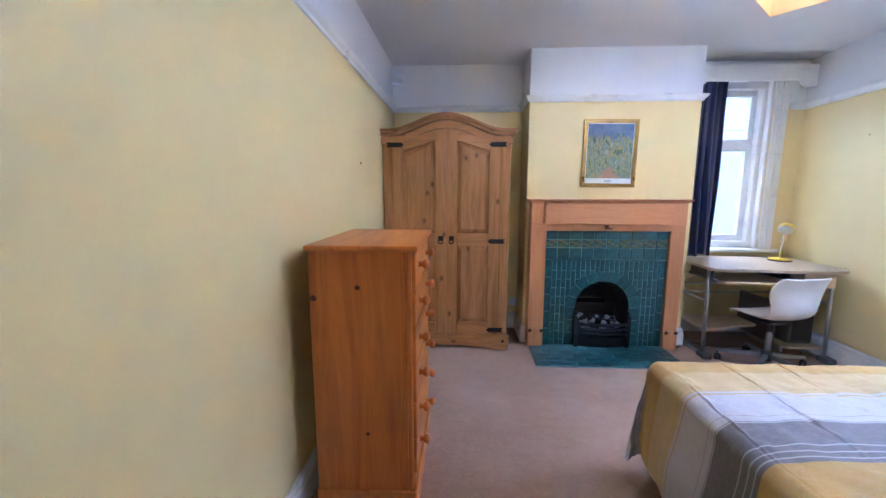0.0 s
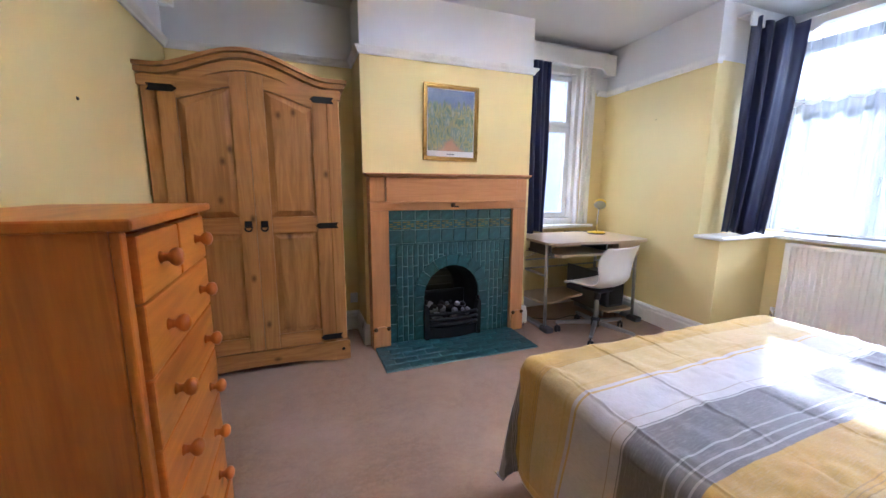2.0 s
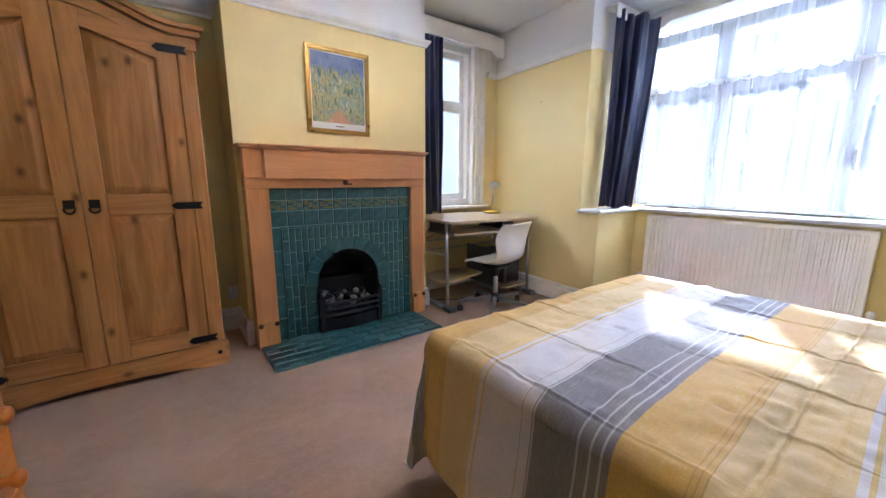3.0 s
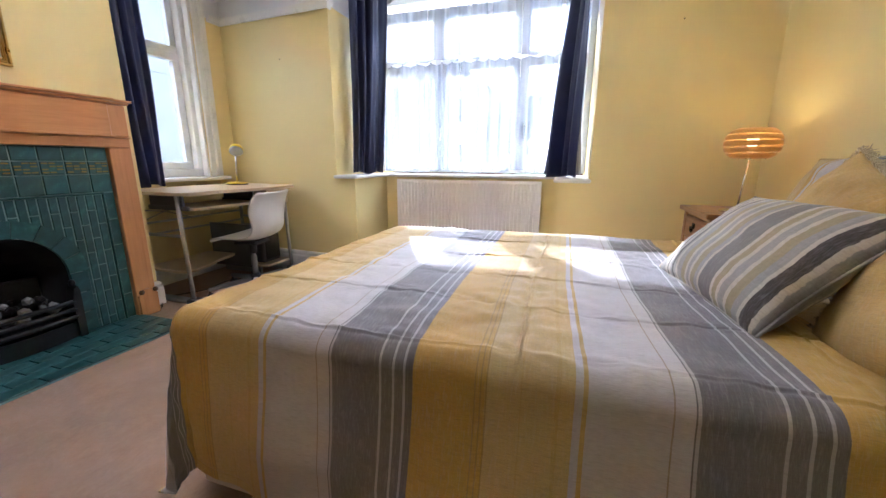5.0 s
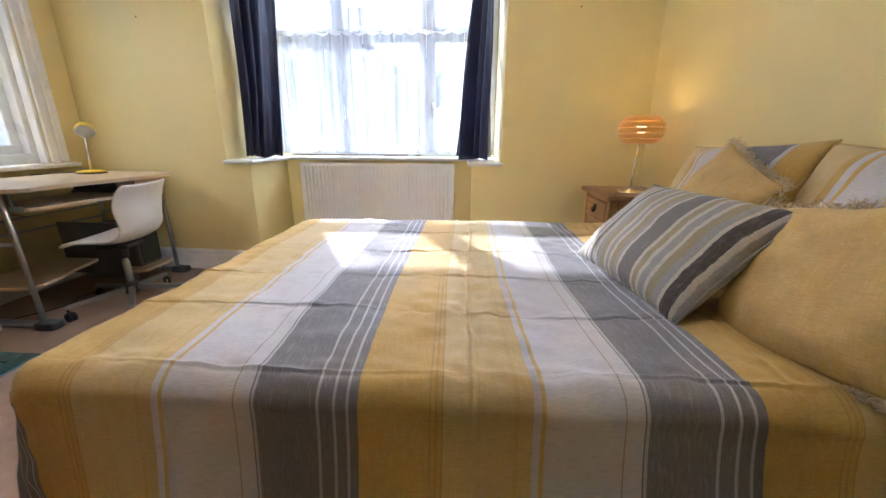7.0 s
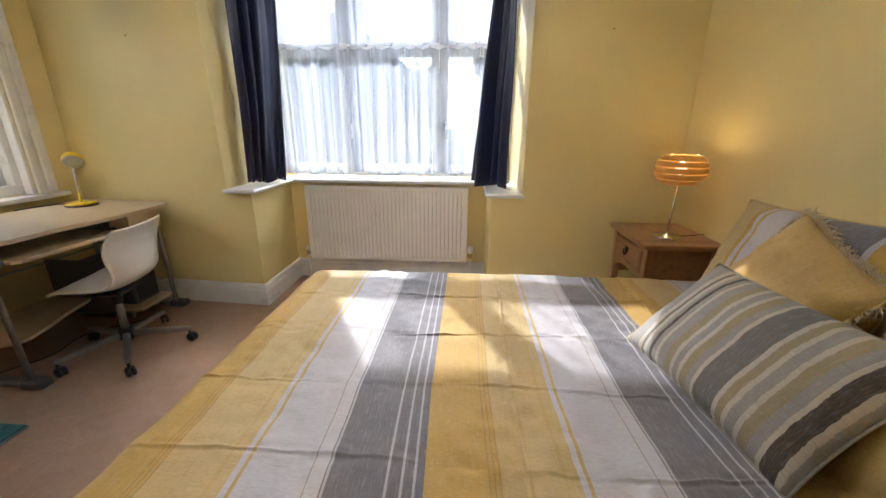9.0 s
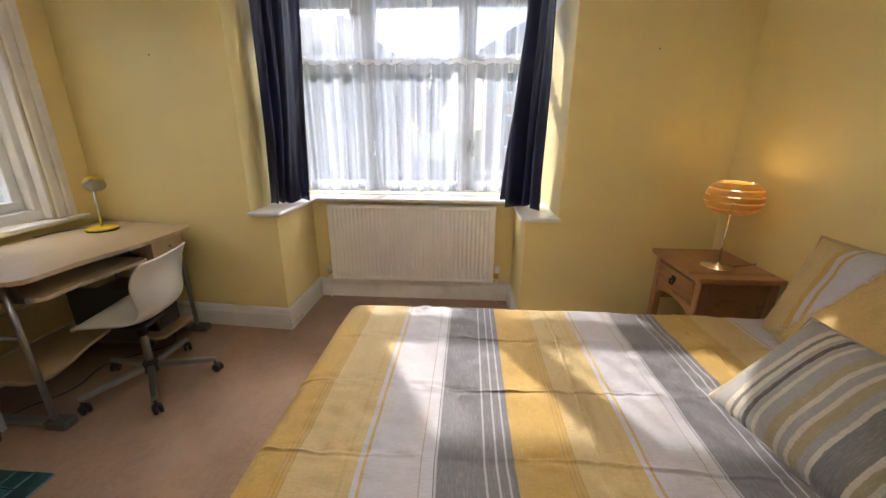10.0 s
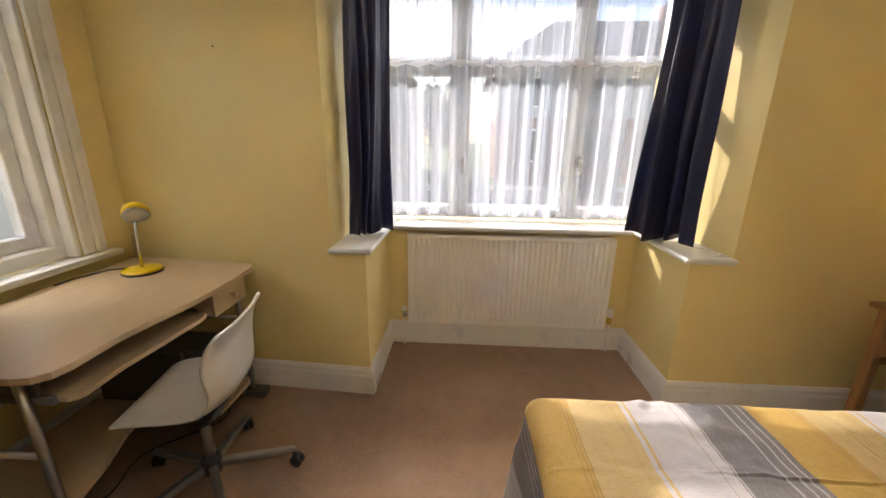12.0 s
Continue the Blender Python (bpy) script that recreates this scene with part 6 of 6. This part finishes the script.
# ---- radiator ----
def radiator():
    r = thing("radiator", "cream double panel radiator with vertical flutes under the bay window", "radiator")
    y0, y1, z0, z1, xf = 1.20, 2.468, 0.172, 0.765, 3.648
    bm = bmesh.new()
    n = 38
    prof = []
    pitch = (y1 - y0 - 0.06) / n
    prof.append((y0, xf + 0.008))
    prof.append((y0 + 0.004, xf))
    for i in range(n):
        b = y0 + 0.03 + i * pitch
        prof += [(b + 0.10 * pitch, xf), (b + 0.22 * pitch, xf + 0.011), (b + 0.58 * pitch, xf + 0.011), (b + 0.70 * pitch, xf)]
    prof += [(y1 - 0.004, xf), (y1, xf + 0.008)]
    za, zb = z0 + 0.035, z1 - 0.035
    lev = [(z0, False), (z0 + 0.02, False), (za, True), (zb, True), (z1 - 0.02, False), (z1, False)]
    rows = []
    for z, fl in lev:
        rows.append([bm.verts.new((x if fl or k in (0, len(prof) - 1) else xf, y, z)) for k, (y, x) in enumerate(prof)])
    for a, b in zip(rows, rows[1:]):
        for i in range(len(prof) - 1):
            bm.faces.new((a[i], a[i + 1], b[i + 1], b[i]))
    back = [bm.verts.new((xf + 0.017, y, z)) for z in (z0, z1) for y in (y0, y1)]
    bmesh.ops.recalc_face_normals(bm, faces=bm.faces)
    part("front_panel", bm, M_RADIATOR, r)
    bm = bmesh.new()
    box(bm, xf + 0.018, y0 + 0.002, z0 + 0.004, xf + 0.055, y1 - 0.002, z1 - 0.012, 0.004)
    part("back_panel", bm, M_RADIATOR, r)
    for y in (y0, y1 - 0.004):
        bm = bmesh.new()
        box(bm, xf + 0.004, y, z0 + 0.01, xf + 0.058, y + 0.004, z1 - 0.004, 0.001)
        part("end_cover", bm, M_RADIATOR, r)
    bm = bmesh.new()
    box(bm, xf + 0.010, y0 + 0.004, z1 - 0.010, xf + 0.014, y1 - 0.004, z1 - 0.002)
    box(bm, xf + 0.050, y0 + 0.004, z1 - 0.010, xf + 0.054, y1 - 0.004, z1 - 0.002)
    part("grille_frame", bm, M_RADIATOR, r)
    me = None
    for i in range(84):
        y = y0 + 0.014 + i * (y1 - y0 - 0.03) / 83
        if me is None:
            bm = bmesh.new()
            box(bm, xf + 0.0145, -0.0028, z1 - 0.010, xf + 0.0495, 0.0028, z1 - 0.003)
            me = bpy.data.meshes.new("grille_bar")
            bm.to_mesh(me)
            bm.free()
            me.materials.append(M_RADIATOR)
        ob = new("grille_bar", me)
        ob.parent = r
        ob.location = (0, y, 0)
    for y, s, hd in ((y0 - 0.03, -1, True), (y1 + 0.03, 1, False)):
        bm = bmesh.new()
        tube(bm, [(xf + 0.03, y, 0.0), (xf + 0.03, y, z0 + 0.05)], 0.0075, 10)
        part("pipe", bm, M_GLOSS, r, "white painted pipe")
        bm = bmesh.new()
        tube(bm, [(xf + 0.03, y, z0 + 0.045), (xf + 0.03, y - s * 0.032, z0 + 0.045)], 0.012, 10)
        lathe(bm, [(0.013, z0 + 0.025), (0.015, z0 + 0.03), (0.015, z0 + 0.062), (0.011, z0 + 0.068)], (xf + 0.03, y, 0), "z", 12)
        v = part("valve", bm, M_BRASS if hd else M_CHROME, r)
        bm = bmesh.new()
        if hd:
            lathe(bm, [(0.014, z0 + 0.07), (0.020, z0 + 0.078), (0.021, z0 + 0.115), (0.014, z0 + 0.13)], (xf + 0.03, y, 0), "z", 16)
        else:
            lathe(bm, [(0.012, z0 + 0.07), (0.015, z0 + 0.074), (0.014, z0 + 0.095), (0.006, z0 + 0.098)], (xf + 0.03, y, 0), "z", 16)
        part("valve_cap", bm, M_RADIATOR, v)


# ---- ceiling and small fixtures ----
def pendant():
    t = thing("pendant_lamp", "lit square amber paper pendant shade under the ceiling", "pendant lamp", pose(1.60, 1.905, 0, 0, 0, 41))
    m, n, l, b = nodes_of("amber_paper")
    l.new(ramp(n, l, noise_tex(n, l, coords(n, l), 40, 4), [(0.3, (0.88, 0.60, 0.20)), (0.7, (0.92, 0.66, 0.26))]), b.inputs["Base Color"])
    b.inputs["Roughness"].default_value = 0.6
    tl = n.new("ShaderNodeBsdfTranslucent")
    tl.inputs["Color"].default_value = (0.90, 0.56, 0.15, 1)
    mx = n.new("ShaderNodeMixShader")
    mx.inputs[0].default_value = 0.26
    l.new(b.outputs[0], mx.inputs[1])
    l.new(tl.outputs[0], mx.inputs[2])
    l.new(mx.outputs[0], n["Material Output"].inputs["Surface"])
    a, z0, z1 = 0.185, 2.05, 2.27
    for k in range(4):
        bm = bmesh.new()
        box(bm, -a + 0.002, -a, z0, a - 0.002, -a + 0.002, z1)
        bm.transform(Matrix.Rotation(k * math.pi / 2, 4, "Z"))
        part("shade_panel", bm, m, t)
    # Card added to block the view up to the brightly lit ceiling.
    bm = bmesh.new()
    box(bm, -a + 0.004, -a + 0.004, 2.236, a - 0.004, a - 0.004, 2.239)
    part("baffle", bm, M_CARD, t, "added amber card screening the bright ceiling above the shade")
    bm = bmesh.new()
    tube(bm, [(0, 0, z1 - 0.004), (0, 0, CEIL - 0.02)], 0.003, 8)
    for k in range(2):
        c, s = math.cos(k * math.pi / 2), math.sin(k * math.pi / 2)
        tube(bm, [(-a * c, -a * s, z1 - 0.002), (a * c, a * s, z1 - 0.002)], 0.002, 6)
    part("flex", bm, M_UPVC, t)
    bm = bmesh.new()
    lathe(bm, [(0.04, CEIL - 0.001), (0.04, CEIL - 0.012), (0.018, CEIL - 0.03), (0.004, CEIL - 0.032)], (0, 0, 0), "z", 20)
    part("ceiling_rose", bm, M_UPVC, t)


def small_fixtures():
    s = thing("motion_sensor", "small white alarm sensor in the corner under the ceiling", "alarm sensor")
    bm = bmesh.new()
    plate(bm, [(-0.345, 3.77), (-0.265, 3.845), (-0.29, 3.855), (-0.345, 3.855)], 2.245, 2.345, "z")
    part("housing", bm, M_UPVC, s)
    bm = bmesh.new()
    plate(bm, [(-0.332, 3.778), (-0.272, 3.836), (-0.268, 3.831), (-0.328, 3.772)], 2.255, 2.295, "z")
    part("lens", bm, M_GLOSS, s)
    n = thing("wall_plug", "dark screw plug sunk in the yellow wall", "screw plug")
    bm = bmesh.new()
    xw = WEST_S + (WEST_N - WEST_S) * (2.72 - SOUTH + 0.2) / (NORTH - SOUTH + 0.4)
    lathe(bm, [(0.007, xw - 0.01), (0.007, xw + 0.002), (0.003, xw + 0.006)], (0, 2.72, 1.47), "x", 10)
    part("plug", bm, M_BLACK, n)
    n = thing("nail", "small nail in the yellow wall above the desk", "nail")
    bm = bmesh.new()
    xn = east_x(3.25)
    lathe(bm, [(0.004, xn + 0.004), (0.004, xn - 0.004), (0.001, xn - 0.005)], (0, 3.25, 1.705), "x", 8)
    part("head", bm, M_COPPER, n)
    n = thing("nail", "small nail in the yellow wall beside the bay", "nail")
    bm = bmesh.new()
    lathe(bm, [(0.004, EAST + 0.004), (0.004, EAST - 0.004), (0.001, EAST - 0.005)], (0, 0.445, 1.71), "x", 8)
    part("head", bm, M_COPPER, n)
    k = thing("floor_cable", "black cable trailing on the carpet under the desk", "cable")
    bm = bmesh.new()
    pts = []
    for i in range(40):
        u = i / 39
        pts.append((2.10 + 0.95 * u, 3.42 + 0.10 * math.sin(u * 5.5) + 0.06 * math.sin(u * 13), 0.004))
    tube(bm, pts, 0.0035, 6)
    part("flex", bm, M_BLACK, k)
    sk = thing("socket_outlet", "white double socket low in the alcove", "socket")
    bm = bmesh.new()
    box(bm, 0.745, NORTH - 0.012, 0.22, 0.805, NORTH - 0.001, 0.30, 0.004)
    part("face_plate", bm, M_UPVC, sk)


bed()
bedspread()
bedding()
nightstand()
table_lamp()
desk()
storage_case()
desk_lamp()
swivel_chair()
radiator()
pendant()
small_fixtures()


# ---- outside ----
def brick_mat():
    m, n, l, b = nodes_of("far_brick")
    br = n.new("ShaderNodeTexBrick")
    br.inputs["Scale"].default_value = 1.0
    br.inputs["Brick Width"].default_value = 0.225
    br.inputs["Row Height"].default_value = 0.075
    br.inputs["Mortar Size"].default_value = 0.006
    br.inputs["Color1"].default_value = (0.30, 0.13, 0.08, 1)
    br.inputs["Color2"].default_value = (0.22, 0.09, 0.06, 1)
    br.inputs["Mortar"].default_value = (0.45, 0.40, 0.35, 1)
    v = coords(n, l, (1, 1, 1), (radians(90), 0, radians(90)))
    l.new(v, br.inputs["Vector"])
    l.new(mix(n, l, noise_tex(n, l, coords(n, l), 2.0, 4), br.outputs["Color"], (0.20, 0.10, 0.07)), b.inputs["Base Color"])
    b.inputs["Roughness"].default_value = 0.9
    return m


M_BRICK = brick_mat()
M_RENDER = plain("pale_render", (0.45, 0.44, 0.41), 0.9, vary=0.12, scale=2, relief=0.3)
M_SLATE = plain("roof_slate", (0.10, 0.085, 0.08), 0.7, vary=0.3, scale=8, relief=0.5)
M_ASPHALT = plain("asphalt", (0.05, 0.05, 0.052), 0.9, vary=0.2, scale=3, relief=0.5)
M_WHITEWASH = plain("white_painted_render", (0.80, 0.80, 0.79), 0.9, vary=0.08, scale=2, relief=0.3)
M_PAVE = plain("concrete_paving", (0.30, 0.29, 0.27), 0.9, vary=0.2, scale=4, relief=0.4)
M_GRASS = plain("garden_grass", (0.07, 0.11, 0.03), 0.95, vary=0.4, scale=5, grain=60, relief=0.8, distance=0.02)
M_LEAF = plain("leaf", (0.085, 0.12, 0.05), 0.6, vary=0.5, scale=2, relief=0.2)
M_BARK = plain("bark", (0.12, 0.09, 0.06), 0.95, vary=0.4, scale=12, relief=0.8, distance=0.01)
M_DARKGLASS = plain("far_window_glass", (0.04, 0.05, 0.06), 0.08, vary=0.1)
GROUND = -0.55

bm = bmesh.new()
box(bm, -400, -400, GROUND - 0.5, 600, 400, GROUND)
structure("ground", bm, M_GRASS, "front garden grass and ground round the houses", "ground")
bm = bmesh.new()
box(bm, 10.0, -200, GROUND + 0.004, 16.0, 200, GROUND + 0.012)
structure("road", bm, M_ASPHALT, "grey asphalt street past the front garden", "road")
bm = bmesh.new()
box(bm, 8.2, -200, GROUND + 0.001, 9.9, 200, GROUND + 0.11, 0.02)
box(bm, 16.1, -200, GROUND + 0.001, 17.6, 200, GROUND + 0.11, 0.02)
structure("pavement", bm, M_PAVE, "concrete pavements with raised kerbs along the street", "pavement")


def house(name, x0, x1, y0, y1, eaves, ridge, wall_m, upper_m, label, windows=True):
    h = thing(name, label, "house")
    mid = eaves * 0.52
    bm = bmesh.new()
    box(bm, x0, y0, GROUND, x1, y1, mid)
    part("wall", bm, wall_m, h, "ground storey wall")
    bm = bmesh.new()
    box(bm, x0 - 0.02, y0 - 0.02, mid + 0.001, x1 + 0.02, y1 + 0.02, eaves)
    part("wall", bm, upper_m, h, "upper storey wall")
    o = 0.45
    bm = bmesh.new()
    run = min(x1 - x0, y1 - y0) / 2
    base = [bm.verts.new(p) for p in ((x0 - o, y0 - o, eaves), (x1 + o, y0 - o, eaves), (x1 + o, y1 + o, eaves), (x0 - o, y1 + o, eaves))]
    low = [bm.verts.new((v.co.x, v.co.y, eaves - 0.18)) for v in base]
    if (y1 - y0) >= (x1 - x0):
        xm = (x0 + x1) / 2
        r0, r1 = bm.verts.new((xm, y0 + run * 0.8, ridge)), bm.verts.new((xm, y1 - run * 0.8, ridge))
        fs = [(base[0], base[1], r0), (base[1], base[2], r1, r0), (base[2], base[3], r1), (base[3], base[0], r0, r1)]
    else:
        ym = (y0 + y1) / 2
        r0, r1 = bm.verts.new((x0 + run * 0.8, ym, ridge)), bm.verts.new((x1 - run * 0.8, ym, ridge))
        fs = [(base[0], base[1], r1, r0), (base[1], base[2], r1), (base[2], base[3], r0, r1), (base[3], base[0], r0)]
    for f in fs:
        bm.faces.new(f)
    for i in range(4):
        bm.faces.new((low[i], low[(i + 1) % 4], base[(i + 1) % 4], base[i]))
    bm.faces.new(low[::-1])
    bmesh.ops.recalc_face_normals(bm, faces=bm.faces)
    roof = part("roof", bm, M_SLATE, h)
    bm = bmesh.new()
    cx, cy = (x0 + x1) / 2 + 0.8, y0 + (y1 - y0) * 0.25
    box(bm, cx - 0.35, cy - 0.5, ridge - 1.2, cx + 0.35, cy + 0.5, ridge + 0.9, 0.03)
    part("chimney", bm, M_BRICK, roof)
    rows = ((0.4, mid - 0.5), (mid + 0.45, eaves - 0.45))
    if windows:
        span, n = y1 - y0, max(2, int((y1 - y0) / 2.6))
        for za, zb in rows:
            for i in range(n):
                c = y0 + span * (i + 0.5) / n
                win_unit(h, "x", x0 - 0.03, c - 0.75, c + 0.75, za, zb)
    return h


def win_unit(h, axis, d, u0, u1, z0, z1):
    bm = bmesh.new()
    framed(bm, axis, d - 0.05, d, u0, z0, u1, z1, 0.09, 0.0)
    um = (u0 + u1) / 2
    if axis == "x":
        box(bm, d - 0.04, um - 0.04, z0 + 0.09, d - 0.002, um + 0.04, z1 - 0.09)
    else:
        box(bm, um - 0.04, d - 0.04, z0 + 0.09, um + 0.04, d - 0.002, z1 - 0.09)
    w = part("window", bm, M_UPVC, h)
    bm = bmesh.new()
    if axis == "x":
        box(bm, d - 0.015, u0 + 0.09, z0 + 0.09, d + 0.005, u1 - 0.09, z1 - 0.09)
    else:
        box(bm, u0 + 0.09, d - 0.015, z0 + 0.09, u1 - 0.09, d + 0.005, z1 - 0.09)
    part("pane", bm, M_DARKGLASS, w)


def tree(x, y, height, spread, seed, label):
    t = thing("tree", label, "tree", pose(x, y, GROUND), "street trees")
    rnd = random.Random(seed)
    bm = bmesh.new()
    tube(bm, [(0, 0, 0), (0.03, 0.02, height * 0.2), (-0.04, 0.05, height * 0.42), (0.05, -0.03, height * 0.7)], [height * 0.035, height * 0.026, height * 0.02, height * 0.006], 10)
    ends = []
    for k in range(11):
        a = rnd.uniform(0, 6.28)
        z0 = height * rnd.uniform(0.28, 0.6)
        r = spread * rnd.uniform(0.45, 0.85)
        e = Vector((r * math.cos(a), r * math.sin(a), z0 + height * rnd.uniform(0.12, 0.36)))
        mid = Vector((e.x * 0.5, e.y * 0.5, z0 + (e.z - z0) * 0.35))
        tube(bm, [(0, 0, z0), mid, e], [height * 0.012, height * 0.008, height * 0.003], 7)
        ends += [e, (mid + e) / 2]
    ends += [Vector((0, 0, height * 0.8)), Vector((0.1, 0, height * 0.7))]
    part("trunk", bm, M_BARK, t)
    verts, faces = [], []
    for e in ends:
        cr = spread * rnd.uniform(0.22, 0.42)
        for _ in range(170):
            d = Vector((rnd.gauss(0, 1), rnd.gauss(0, 1), rnd.gauss(0, 0.8)))
            d = d.normalized() * cr * rnd.random() ** 0.4
            p = e + d
            n1 = Vector((rnd.gauss(0, 1), rnd.gauss(0, 1), rnd.gauss(0, 1))).normalized()
            n2 = n1.orthogonal().normalized()
            n3 = n1.cross(n2)
            sz = rnd.uniform(0.06, 0.13)
            b = len(verts)
            verts += [p - n2 * sz, p + n3 * sz * 0.5, p + n2 * sz, p - n3 * sz * 0.5]
            faces.append((b, b + 1, b + 2, b + 3))
    me = bpy.data.meshes.new("crown")
    me.from_pydata([tuple(v) for v in verts], [], faces)
    me.materials.append(M_LEAF)
    cr = new("crown", me)
    cr.parent = t
    return t


def garden_wall():
    w = thing("garden_wall", "low pale rendered garden wall with coping by the street", "garden wall")
    bm = bmesh.new()
    box(bm, 7.7, -30, GROUND, 7.95, 30, GROUND + 0.75, 0.01)
    part("wall", bm, M_RENDER, w)
    bm = bmesh.new()
    box(bm, 7.64, -30, GROUND + 0.751, 8.01, 30, GROUND + 0.83, 0.015)
    part("coping", bm, M_PAVE, w)


house("house", 20.5, 28.5, -12.0, 0.6, 4.7, 7.6, M_BRICK, M_RENDER, "two-storey house across the street with slate hipped roof")
house("house", 21.0, 29.0, 5.5, 15.5, 4.7, 7.4, M_BRICK, M_RENDER, "brick house across the street behind trees")
house("house", 21.0, 29.0, -28.0, -15.5, 4.9, 7.9, M_BRICK, M_BRICK, "brick house further along the street")
# The windowless white block is added so the sash panes look evenly bright.
house("house", -3.0, 9.0, 8.8, 16.5, 5.0, 7.8, M_WHITEWASH, M_WHITEWASH, "blank pale house block added to fill the sash window's view", windows=False)
tree(16.5, 7.6, 5.0, 1.8, 3, "leafy street tree in front of the houses")
tree(18.6, 3.4, 4.8, 1.8, 7, "small leafy tree in a front garden")
tree(18.8, -8.5, 4.2, 1.7, 12, "small leafy tree beside the house")
garden_wall()
